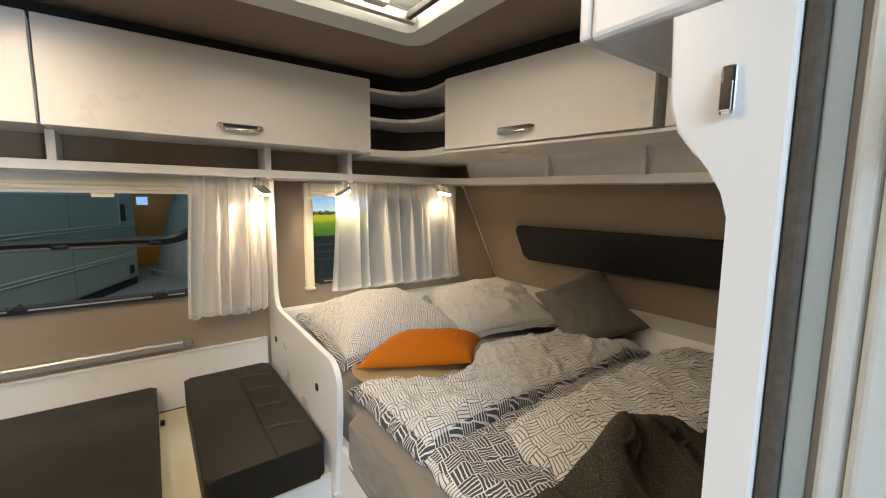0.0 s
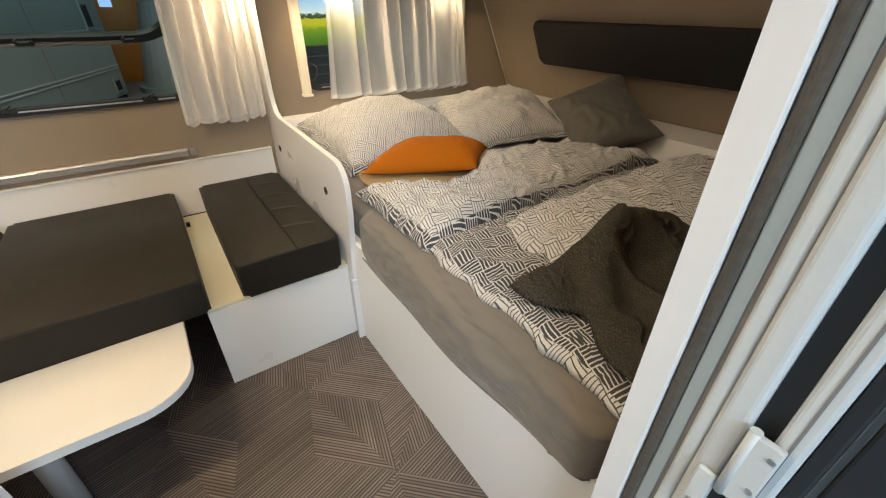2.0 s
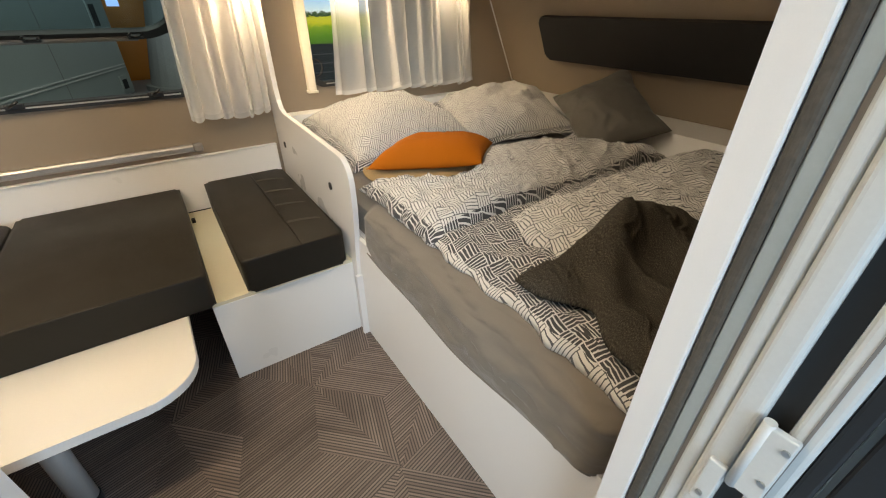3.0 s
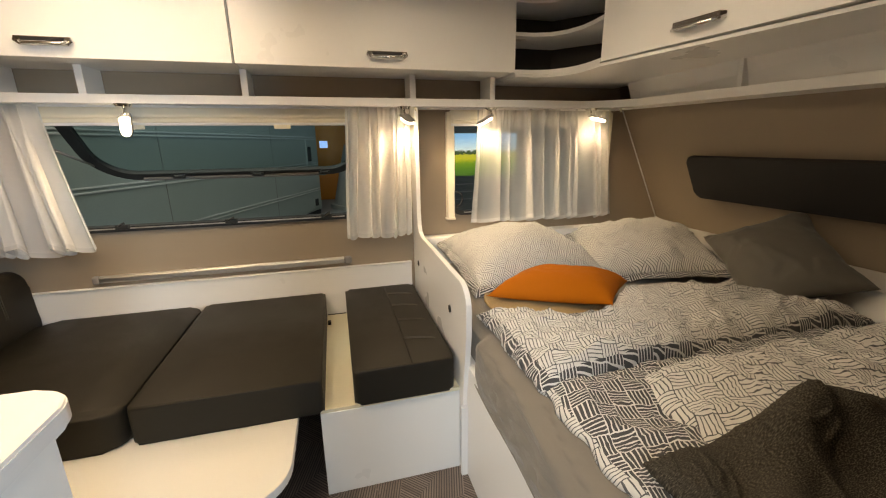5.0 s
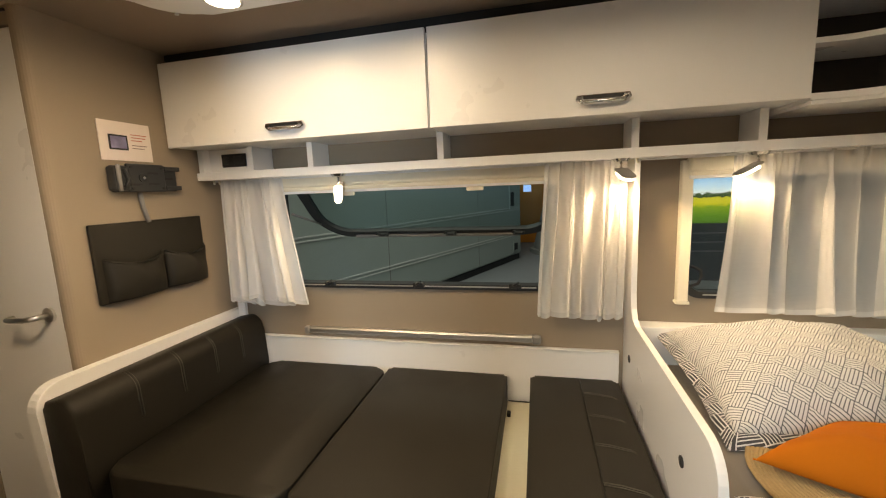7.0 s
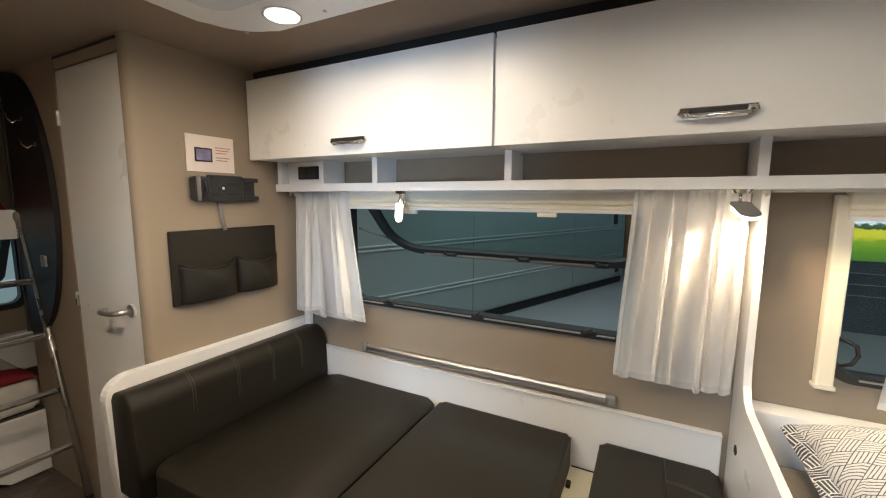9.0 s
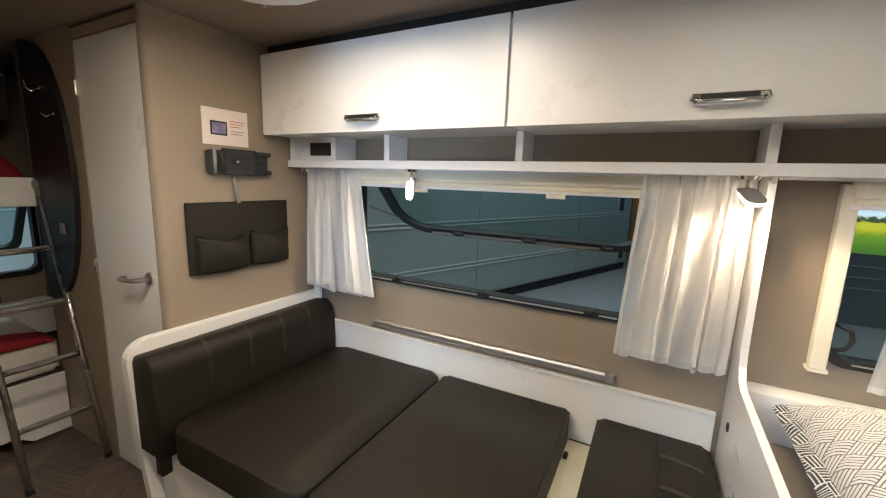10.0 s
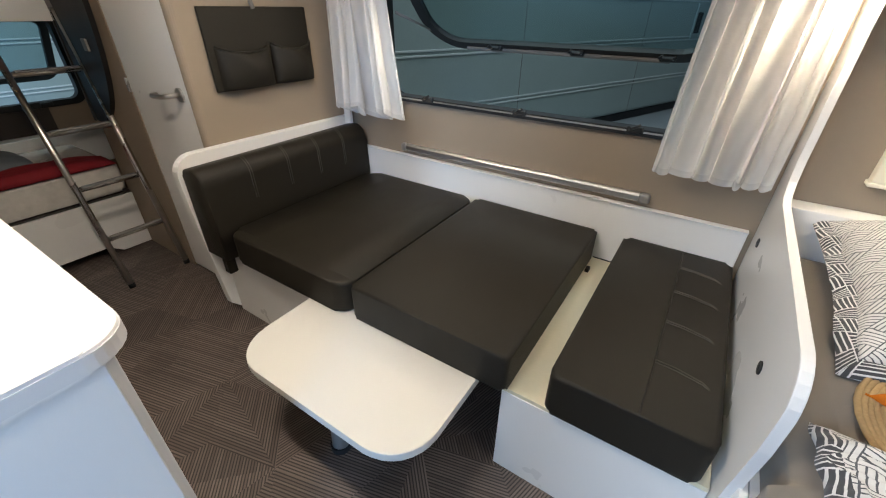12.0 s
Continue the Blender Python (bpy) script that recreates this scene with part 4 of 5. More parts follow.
for y in (1.98, 2.16, 2.33, 2.49):
    for dy in (-0.005, 0.005):
        seam(bc, [(0.692, y + dy, 0.497 + 0.002), (0.74, y + dy, 0.4968), (0.80, y + dy * 0.8 - 0.01, 0.4935), (0.842, y - 0.035, 0.484)], 0.0013, "stitching")
bolster = thing("back_cushion", (-0.92, 2.2, 0.40), "dark brown leatherette bolster standing against the bench end", "cushion", "seat cushions of the dinette")
prof = [(-0.996, 0.352), (-0.86, 0.352), (-0.850, 0.50), (-0.862, 0.60)] + [(-0.925 + 0.062 * math.cos(radians(a)), 0.668 + 0.066 * math.sin(radians(a))) for a in range(-10, 101, 14)] + [(-0.985, 0.722), (-0.996, 0.70)]
b = prism(prof, "y", 1.748, 2.628, 0.012, seg=3)
for f in b.faces:
    f.smooth = True
bo = part("cover", b, LEATHER, bolster)
seam(bo, [(-0.9905, 1.753, 0.42), (-0.9905, 1.752, 0.70), (-0.93, 1.752, 0.728), (-0.875, 1.752, 0.69), (-0.862, 1.752, 0.60), (-0.856, 1.752, 0.40)], 0.0035)
seam(bo, [(-0.861, 1.76, 0.565), (-0.861, 2.62, 0.565)], 0.003)
for y in (1.95, 2.13, 2.30, 2.46):
    for dy in (-0.005, 0.005):
        seam(bo, [(-0.8575, y + dy, 0.57)] + [(-0.925 + 0.0635 * math.cos(radians(a)), y + dy, 0.668 + 0.0675 * math.sin(radians(a))) for a in range(-8, 95, 12)], 0.0013, "stitching")
part("strap", box(-0.905, -0.865, 1.752, 1.790, 0.285, 0.352, 0.006), LEATHER, bolster)

# ---- washroom wall: mount, card, organiser, door ----
X = TV_X
org = thing("wall_organiser", (X, 2.24, 0.955), "dark brown leatherette wall organiser with two gathered pockets", "organiser")
pb = box(X + 0.001, X + 0.016, 1.991, 2.478, 0.958, 1.253, 0.005)
part("back_panel", pb, LEATHER, org)


def pocket(y0, y1):
    bm = bmesh.new()
    n, m = 16, 10
    rows = []
    for j in range(m + 1):
        v = j / m
        row = []
        for i in range(n + 1):
            u = i / n
            belly = 0.012 + 0.042 * math.sin(math.pi * u) ** 0.7 * (0.35 + 0.65 * math.sin(math.pi * min(1, 0.12 + v * 0.75)))
            fold = 0.007 * math.sin(9 * u + 5 * v) * v
            top = 1.112 - 0.016 * math.sin(math.pi * u) + 0.010 * (2 * u - 1) ** 4
            row.append(bm.verts.new((X + 0.016 + belly * (1 if 0 < i < n else 0.1) + fold * (0 < i < n), y0 + (y1 - y0) * u, 0.962 + (top - 0.962) * v)))
        rows.append(row)
    for A, B in zip(rows, rows[1:]):
        for i in range(n):
            bm.faces.new((A[i], A[i + 1], B[i + 1], B[i]))
    geo = bmesh.ops.extrude_face_region(bm, geom=bm.faces[:])
    for v in geo["geom"]:
        if isinstance(v, bmesh.types.BMVert):
            v.co.x = X + 0.012 + (v.co.x - X - 0.016) * 0.8
    for f in bm.faces:
        f.smooth = True
    return bm


for y0, y1 in ((2.018, 2.258), (2.264, 2.472)):
    pk = part("pocket", pocket(y0, y1), LEATHER, org)
    part("hem", tube([(X + 0.020 + 0.042 * math.sin(math.pi * u / 10) ** 0.7 * 0.9, y0 + (y1 - y0) * u / 10, 1.112 - 0.016 * math.sin(math.pi * u / 10) + 0.010 * (u / 5 - 1) ** 4) for u in range(11)], 0.004, 8), LEATHER, pk)

mount = thing("tv_mount", (X, 2.23, 1.36), "dark grey metal television wall bracket without a screen", "tv mount")
part("back_rail", box(X + 0.002, X + 0.020, 2.10, 2.372, 1.368, 1.468, 0.004), IRON, mount)
fp = part("face_plate", box(X + 0.022, X + 0.036, 2.145, 2.305, 1.366, 1.476, 0.006), IRON, mount)
part("pivot", disc((X + 0.038, 2.205, 1.422), 0.018, 0.006, "x", 20), RUBBER, fp)
part("bolt", disc((X + 0.042, 2.205, 1.422), 0.006, 0.004, "x", 8), CHROME, fp)
for y in (2.16, 2.29):
    for z in (1.38, 1.462):
        part("hole", disc((X + 0.037, y, z), 0.005, 0.003, "x", 10), BLACK, fp)
for y, z in ((2.250, 1.398), (2.250, 1.440), (2.175, 1.395), (2.330, 1.420)):
    part("slot", box(X + 0.0362 if y < 2.3 else X + 0.0202, X + 0.0375 if y < 2.3 else X + 0.0215, y - 0.022, y + 0.022, z - 0.004, z + 0.004), BLACK, mount)
for z in (1.372, 1.452):
    part("arm", box(X + 0.020, X + 0.034, 2.306, 2.382, z, z + 0.018, 0.003), IRON, mount)
hg = part("hinge_block", box(X + 0.010, X + 0.052, 2.082, 2.140, 1.372, 1.464, 0.008), IRON, mount)
part("lever", tube([(X + 0.055, 2.112, 1.382), (X + 0.062, 2.128, 1.41), (X + 0.055, 2.118, 1.452)], 0.007, 10), RUBBER, hg)
part("pin", tube([(X + 0.058, 2.094, 1.37), (X + 0.058, 2.094, 1.468)], 0.007, 10), GREY_PLASTIC, hg)
solo("cable", tube([(X + 0.008, 2.206, 1.366), (X + 0.010, 2.210, 1.31), (X + 0.018, 2.218, 1.245)], 0.0085, 10), GREY_PLASTIC, "grey cable duct hanging from the television bracket", "cable")
card = thing("info_card", (X, 2.185, 1.485), "white printed information card with a small picture of a screen", "card")
part("sheet", box(X + 0.001, X + 0.004, 2.084, 2.288, 1.488, 1.634), PAPER, card)
part("picture_frame", box(X + 0.0041, X + 0.0055, 2.118, 2.190, 1.528, 1.584), BLACK, card)
part("picture", box(X + 0.0056, X + 0.0062, 2.124, 2.184, 1.534, 1.578), SCREEN_PRINT, card)
for k, (wid, mt) in enumerate(((0.066, INK_RED), (0.060, INK_RED), (0.045, INK_RED), (0.062, INK), (0.050, INK))):
    zz = 1.588 - 0.011 * k - (0.008 if k > 2 else 0)
    part("text_line", box(X + 0.0041, X + 0.0048, 2.206, 2.206 + wid, zz, zz + 0.0035), mt, card)

solo("ceiling_trim", box(-1.56, -1.075, 1.8925, 1.8965, 1.926, 1.934), BLACK, "thin dark joint over the washroom door", "trim", "structure")
door = thing("door_1", (-1.34, 1.90, 0), "narrow white washroom door, closed, with a steel lever handle", "door", kind="structure")
part("leaf", box(-1.557, -1.0745, 1.8975, 1.920, 0.012, 1.881, 0.002), WHITE, door)
hd = part("door_handle", disc((-1.126, 1.8925, 0.955), 0.026, 0.009, "y", 24), STEEL, door, "brushed steel lever handle")
part("lever", tube([(-1.126, 1.889, 0.955), (-1.126, 1.862, 0.955), (-1.129, 1.850, 0.955), (-1.138, 1.842, 0.954), (-1.16, 1.838, 0.951), (-1.225, 1.838, 0.948), (-1.238, 1.840, 0.948), (-1.246, 1.848, 0.948), (-1.248, 1.864, 0.948)], 0.0095, 12), STEEL, hd)
for z in (0.95, 1.70):
    part("hinge", box(-1.571, -1.5575, 1.888, 1.900, z - 0.03, z + 0.03, 0.003), STEEL, door)
part("latch_plate", box(-1.0738, -1.0712, 1.8965, 1.902, 0.90, 1.02), BLACK, door)

# ---- curtains ----


def curtain(x0t, x1t, x0b, x1b, zt, zb, y, pleats, seed, label, depth=0.022, cloth=None):
    """A sheer hung in uneven pleats that lap over one another, gathered tight along the rail."""
    rnd = random.Random(seed)
    ph = [rnd.uniform(0, 6.28) for _ in range(6)]
    bm = bmesh.new()
    layer = bm.loops.layers.uv.new("UVMap")
    n, m = pleats * 28, 30
    rows = []
    wide = max(abs(x1t - x0t), abs(x1b - x0b))
    steps = [rnd.uniform(0.35, 1.9) for _ in range(pleats)]
    at = [sum(steps[:k]) / sum(steps) for k in range(pleats + 1)]
    for j in range(m + 1):
        v = j / m
        spread = v ** 1.2
        row = []
        for i in range(n + 1):
            u = i / n
            end = min(1.0, 12 * u, 12 * (1 - u))
            k = max(q for q in range(pleats) if at[q] <= u + 1e-9)
            wide_k = at[k + 1] - at[k]
            turn = 2 * math.pi * (k + (u - at[k]) / wide_k) + 1.6 * noise.noise(Vector((u * pleats * 0.4, v * 0.5, ph[0])))
            lap = end * (0.25 + 0.75 * min(1.0, 3 * v + 0.2)) * max(0.1, 1.6 + 2.4 * noise.noise(Vector((u * pleats * 0.55, v * 0.45, ph[2]))))
            sway = noise.noise(Vector((u * 2.2, v * 0.9, ph[3])))
            crimp = noise.noise(Vector((u * wide * 70, v * 1.3, ph[4])))
            tight = max(0.0, 1 - 6 * v)
            a = u - lap * math.sin(turn) * wide_k / (2 * math.pi) + 0.004 * crimp * tight
            x = (x0t + (x1t - x0t) * a) * (1 - spread) + (x0b + (x1b - x0b) * a) * spread + 0.010 * sway * v
            off = depth * ((0.35 + 0.65 * v) * (0.75 * max(0.15, lap) * math.cos(turn) * min(1.3, wide_k * pleats) + 0.9 * sway) + 0.10 * crimp * (1 - v) + 0.45 * crimp * tight)
            hem = (0.011 * math.cos(turn) * max(0.4, lap) + 0.010 * sway) * v
            row.append(bm.verts.new((x, y - off, zt + (zb + hem - zt) * v)))
        rows.append(row)
    for j, (A, B) in enumerate(zip(rows, rows[1:])):
        for i in range(n):
            f = bm.faces.new((A[i], A[i + 1], B[i + 1], B[i]))
            f.smooth = True
            for loop, (di, dj) in zip(f.loops, ((0, 0), (0, 1), (1, 1), (1, 0))):
                loop[layer].uv = ((i + dj) / n * wide * 2, (j + di) / m * (zt - zb))
    hem_at = [Vector(v.co) for v in rows[m - 1]], [Vector(v.co) for v in rows[m]]
    t = thing("curtain", ((x0t + x1t) / 2, y, zb), label, "curtain", "voile curtains")
    c = part("panel", bm, cloth or VOILE, t)
    hb = bmesh.new()
    for off in (-0.0012, 0.0012):
        A, B = [[hb.verts.new(q + Vector((0, off, 0))) for q in row] for row in hem_at]
        for i in range(n):
            hb.faces.new((A[i], A[i + 1], B[i + 1], B[i])).smooth = True
    part("hem", hb, VOILE, c, "doubled hem")
    return t


curtain(-0.965, -0.63, -0.985, -0.545, 1.412, 0.815, 2.56, 7, 3, "sheer white curtain drawn to the washroom end of the window")
curtain(0.545, 0.848, 0.515, 0.840, 1.412, 0.790, 2.56, 8, 5, "sheer white curtain drawn to the bed end of the window")
curtain(1.205, 1.985, 1.175, 2.065, 1.412, 0.822, 2.575, 10, 8, "sheer white curtain hanging across the bed window", 0.032, VOILE_THIN)
for x0, x1 in ((-1.0, 0.85), (0.90, 2.02)):
    solo("curtain_rail", box(x0, x1, 2.565, 2.580, 1.4055, 1.4135), WHITE_EDGE, "slim white curtain rail under the shelf", "curtain rail")

for x, y in ((0.875, 2.53), (-0.985, 2.545), (-0.955, 2.545), (2.0, 2.50)):
    k = solo("curtain_end_stop", tube([(x, y, SH0 - 0.001), (x, y, SH0 - 0.012), (x + 0.004, y - 0.004, SH0 - 0.018)], 0.005, 8), CREAM, "small plastic curtain stop under the shelf", "curtain stop", group="curtain stops")

# ---- reading spots ----


def reading_spot(x, y, tilt, swing, label, power=3.0, arm=0.042):
    t = thing("reading_lamp", (x, y, SH0), label, "lamp", "reading lamps under the shelf")
    part("base", disc((x, y, SH0 - 0.006), 0.026, 0.011, "z", 24, r2=0.034), CHROME, t)
    part("stem", tube([(x, y, SH0 - 0.01), (x, y, SH0 - arm)], 0.005, 10), CHROME, t)
    m = Matrix.Translation((x, y, SH0 - arm)) @ pose(0, 0, 0, tilt, 0, swing)
    hbm = prism(rounded(-0.026, 0.026, -0.086, 0.006, [0.022, 0.022, 0.006, 0.006], 5), "y", -0.006, 0.0, 0.002)
    bmesh.ops.transform(hbm, matrix=m, verts=hbm.verts)
    hd_ = part("head", hbm, GREY_PLASTIC, t, "satin grey lamp head")
    db = prism(rounded(-0.0245, 0.0245, -0.0845, -0.010, [0.021, 0.021, 0.004, 0.004], 5), "y", 0.0005, 0.009, 0.003)
    bmesh.ops.transform(db, matrix=m, verts=db.verts)
    part("diffuser", db, BULB, hd_, "lit white diffuser")
    at = m @ Vector((0, 0.026, -0.050))
    down = m.to_3x3() @ Vector((0, 1, 0))
    lamp("reading_light", "SPOT", look(at, at + down * 0.5 + Vector((0, 0, -0.8))), power, WARM, 0.02, cone=150, blend=0.6)


reading_spot(-0.323, 2.520, 4, 150, "steel reading lamp, lit, hanging upright over the dinette window", power=8)
reading_spot(0.818, 2.520, -66, 14, "steel reading lamp, lit, turned to the dinette curtain", power=8)
reading_spot(1.262, 2.530, -62, -80, "steel reading lamp, lit, at the foot of the bed window", power=5)
reading_spot(1.842, 2.535, -76, 80, "steel reading lamp, lit and folded flat, over the pillows", power=5)
# ---- bed clothes ----
MT = 0.625


def mattress():
    bm = bmesh.new()
    out = rounded(0.888, 2.200, 0.680, 2.570, [0.05, 0.05, 0.05, 0.02], 6)
    # the long free side bows out a little under the sheet
    pts = []
    n = len(out)
    for i in range(n):
        a, b = Vector(out[i]), Vector(out[(i + 1) % n])
        k = max(1, int((b - a).length / 0.018))
        pts += [a.lerp(b, j / k) for j in range(k)]
    rows = []
    coarse = ((0.440, 0.004), (0.465, 0.013), (0.50, 0.016), (0.54, 0.014), (0.58, 0.004), (0.60, -0.010), (0.615, -0.032), (MT, -0.070))
    levels = []
    for (za, oa), (zb, ob_) in zip(coarse, coarse[1:]):
        levels += [(za + (zb - za) * k / 4, oa + (ob_ - oa) * k / 4) for k in range(4)]
    levels.append(coarse[-1])
    c = Vector((1.5, 1.6))
    hem_pts = []
    for z, off in levels:
        row = []
        for p in pts:
            d = Vector((-1, 0)) if p.x < 0.93 else Vector((0, 0))
            behind = 1.0 if p.y < 1.70 else 0.0
            fold = (1 - abs(noise.noise(Vector((p.y * 3.0 - z * 30, z * 7 + p.y, 8.0))))) ** 9 - 0.2
            fine = (1 - abs(noise.noise(Vector((p.y * 4 + z * 48, z * 9 - p.y, 3.0))))) ** 9 - 0.2
            hold = max(0.0, min(1.0, (z - 0.44) / 0.04)) * max(0.0, min(1.0, (1.70 - p.y) / 0.25))
            taper = max(0.0, min(1.0, (1.74 - p.y) / 0.35))
            w = noise.noise(Vector((p.y * 4, 1.0, 2.0))) * 0.008 * taper + hold * (fold * 0.020 + fine * 0.012)
            q = p + d * ((off * taper + w + 0.004 * taper) * behind - (0.03 if not behind else 0.0)) + (c - p).normalized() * (max(0, -off) * 1.0)
            zz = z + (0.012 * noise.noise(Vector((p.y * 2.2, 0, 9))) - 0.018 * math.sin(max(0, min(1, (1.7 - p.y) / 1.0)) * math.pi) if z < 0.46 and d.x else 0)
            if d.x and not behind:
                q.x = max(q.x, 0.900)
            row.append(bm.verts.new((q.x, q.y, zz)))
            if z == levels[0][0] and d.x and behind:
                hem_pts.append((q.x - 0.001, q.y, zz + 0.001))
        rows.append(row)
    m = len(pts)
    for A, B in zip(rows, rows[1:]):
        for i in range(m):
            bm.faces.new((A[i], A[(i + 1) % m], B[(i + 1) % m], B[i]))
    bm.faces.new(rows[-1]), bm.faces.new(rows[0])
    for f in bm.faces:
        f.smooth = len(f.verts) == 4
    return bm, sorted(hem_pts, key=lambda q: q[1])


matt = thing("mattress", (1.5, 1.6, 0.47), "mattress in a taupe jersey sheet that sags over the bed box", "mattress")
sheet_bm, hem_line = mattress()
part("fitted_sheet", sheet_bm, SHEET, matt)
part("elastic_hem", tube(hem_line, 0.004, 6), SHEET, matt)


def soft(name, w, d, h, at, rot, material, label, category="pillow", seed=1.0, wrinkle=0.010, pinch=0.06, n=40, power=2.6, group="", spin=0.0):
    bm = puffed([(-w / 2, -d / 2), (w / 2, -d / 2), (w / 2, d / 2), (-w / 2, d / 2)], 0.0, h * 0.55, n, power, wrinkle, 5.0, seed, pinch, below=h * 0.45, reverse=isinstance(material, list))
    bmesh.ops.transform(bm, matrix=pose(*at, *rot) @ pose(0, 0, 0, 0, 0, spin), verts=bm.verts)
    t = thing(name, at, label, category, group)
    p = part("cover", bm, material, t)
    return t, p


def pillow(w, d, h, at, rot, label, seed, wrinkle, hem, drop):
    t, c = soft("pillow", w, d, h, at, rot, BASKET_PILLOW, label, seed=seed, group="bed pillows", wrinkle=wrinkle, n=56, power=2.4)
    part("hem", ruffle(w, d, 0.06, pose(*at, *rot), hem, drop, seed), BASKET_DARK, t, "ruffled dark hem with white strokes")
    return t


pillow(0.63, 0.570, 0.250, (1.328, 2.302, 0.700), (7, -1, 1), "plump white pillow with dark basket-weave strokes against the wall", 3.1, 0.020, 0.044, 0.022)
pillow(0.60, 0.58, 0.21, (1.925, 2.180, 0.712), (8, -6, -26), "white pillow with dark basket-weave strokes, one corner standing up", 8.4, 0.034, 0.040, 0.016)
soft("cushion", 0.37, 0.47, 0.15, (2.120, 1.655, 0.785), (4, -34, 10), GREY_CLOTH, "plain grey cushion leaning on the front ledge", "cushion", 5.2, 0.022, 0.12, spin=-42)
oc = thing("cushion", (1.30, 1.85, 0.66), "plump orange cotton cushion with a stitched seam", "cushion")
OCOR = [(1.392, 1.664), (1.592, 1.838), (1.245, 2.055), (1.008, 1.905)]
part("cover", puffed(OCOR, lambda x, y: 0.668 + 0.040 * (x - 1.0), 0.084, 60, 3.0, 0.008, 5.0, 2.2, 0.05, below=0.030), ORANGE, oc)
part("seam", tube([(1.392 + (1.008 - 1.392) * k / 20 + 0.022 * (1 - (k / 10 - 1) ** 2), 1.664 + (1.905 - 1.664) * k / 20 + 0.028 * (1 - (k / 10 - 1) ** 2), 0.669 + 0.030 * (0.392 - 0.384 * k / 20)) for k in range(21)], 0.0022, 6), ORANGE, oc)

hat = thing("straw_mat", (1.235, 1.88, MT), "flat round mat of finely coiled tan straw", "mat")
for k in range(26):
    r = 0.008 + k * 0.0088
    part("coil", tube([(1.235 + r * math.cos(a * math.pi / 18), 1.878 + r * math.sin(a * math.pi / 18), 0.6405) for a in range(37)], 0.0056, 6), STRAW, hat)

lower = thing("duvet", (1.4, 1.2, MT), "charcoal duvet with white basket-weave strokes spread over the mattress", "duvet", "duvets")
face, turned = by_material(puffed([(0.930, 0.690), (2.16, 0.640), (2.16, 1.60), (0.955, 1.80)], lambda x, y: 0.618 - max(0, 0.940 - x) * 0.6, 0.040, 150, 10, 0.020, 7, 1.7, end_band=0.05, wobble=0.9, sharp=0.5))
part("cover", face, BASKET_DARK, lower)
part("turned_edge", turned, BASKET, lower, "white reverse with dark strokes")

upper = thing("duvet", (1.6, 1.55, MT), "folded white duvet with dark basket-weave strokes and a charcoal underside", "duvet", "duvets")


def roll(u, v):
    """A fold lies fuller along its near edge and in the middle."""
    return 0.024 * math.cos(u * 2.2) * (1 - v * v) + 0.012 * math.sin(5 * u + 2 * v)


face, turned = by_material(puffed([(0.940, 1.335), (2.19, 1.36), (2.10, 1.755), (0.932, 1.815)], 0.638, 0.066, 160, 8, 0.026, 6.0, 4.4, 0.0, 0.02, 0.12, (1.2, 1.6), roll, warp=lambda x, b: (0, -0.19 * b * math.exp(-((x - 1.27) / 0.18) ** 2)), end_band=0.07, sharp=0.55))
part("cover", face, BASKET, upper)
part("turned_edge", turned, BASKET_DARK, upper, "charcoal reverse with white strokes")
second = thing("duvet", (1.7, 1.1, MT), "second white duvet with dark strokes, bunched toward the ledge", "duvet", "duvets")
face, turned = by_material(puffed([(1.125, 1.02), (2.14, 0.72), (2.19, 1.30), (1.17, 1.285)], 0.645, 0.080, 130, 5, 0.024, 6.5, 9.3, 0.0, 0.02, 0.05, (1.0, 1.4), lambda u, v: 0.055 * max(0, u) ** 2 * (1 - v * v), sharp=0.5))
part("cover", face, BASKET, second)
part("turned_edge", turned, BASKET_DARK, second, "charcoal reverse with white strokes")
blanket = thing("throw_blanket", (1.45, 0.9, MT), "charcoal tweed throw in a loose heap at the bed's foot", "blanket")


def heap(u, v):
    """The throw peaks toward the pillows; one fold runs to its loose corner and another down its middle."""
    def fold(u0, v0, u1, v1, h, w):
        du, dv = u1 - u0, v1 - v0
        k = max(0.0, min(1.0, ((u - u0) * du + (v - v0) * dv) / (du * du + dv * dv)))
        return h * math.exp(-((u - u0 - k * du) ** 2 + (v - v0 - k * dv) ** 2) / (w * w))
    peak = 0.095 * math.exp(-((u + 0.12) ** 2) / 0.16 - ((v - 0.72) ** 2) / 0.16)
    return peak + fold(-0.30, 0.75, -0.80, -0.05, 0.034, 0.16) + fold(-0.05, 0.55, 0.10, -0.70, 0.020, 0.12) + fold(0.30, 0.8, 0.42, -0.5, 0.018, 0.11) + fold(0.62, 0.9, 0.75, -0.2, 0.020, 0.12)


part("cloth", puffed([(0.962, 0.700), (1.75, 0.630), (1.80, 1.02), (0.978, 1.040)], 0.664, 0.030, 150, 14, 0.024, 5.5, 6.6, flow=(1.3, 0.9), wobble=0.15, lift=heap, sharp=0.5,
     warp=lambda x, b: (0.060 * math.exp(-((b - 0.50) / 0.20) ** 2) * math.exp(-((x - 0.96) / 0.14) ** 2), 0)), THROW, blanket)

# ---- wardrobe end beside the entrance ----
ward = thing("entrance_panel", (0.81, 0.62, 0), "white panel beside the entrance with an S-shaped edge under a locker", "panel")
prof = [(0.6135, 0.0), (0.649, 0.0), (0.649, 1.300), (0.652, 1.322), (0.662, 1.340), (0.680, 1.356), (0.694, 1.375), (0.702, 1.40), (0.705, 1.478), (0.6135, 1.478)]
part("panel", prism(prof, "x", 0.800, 0.818, 0.003), WHITE, ward)
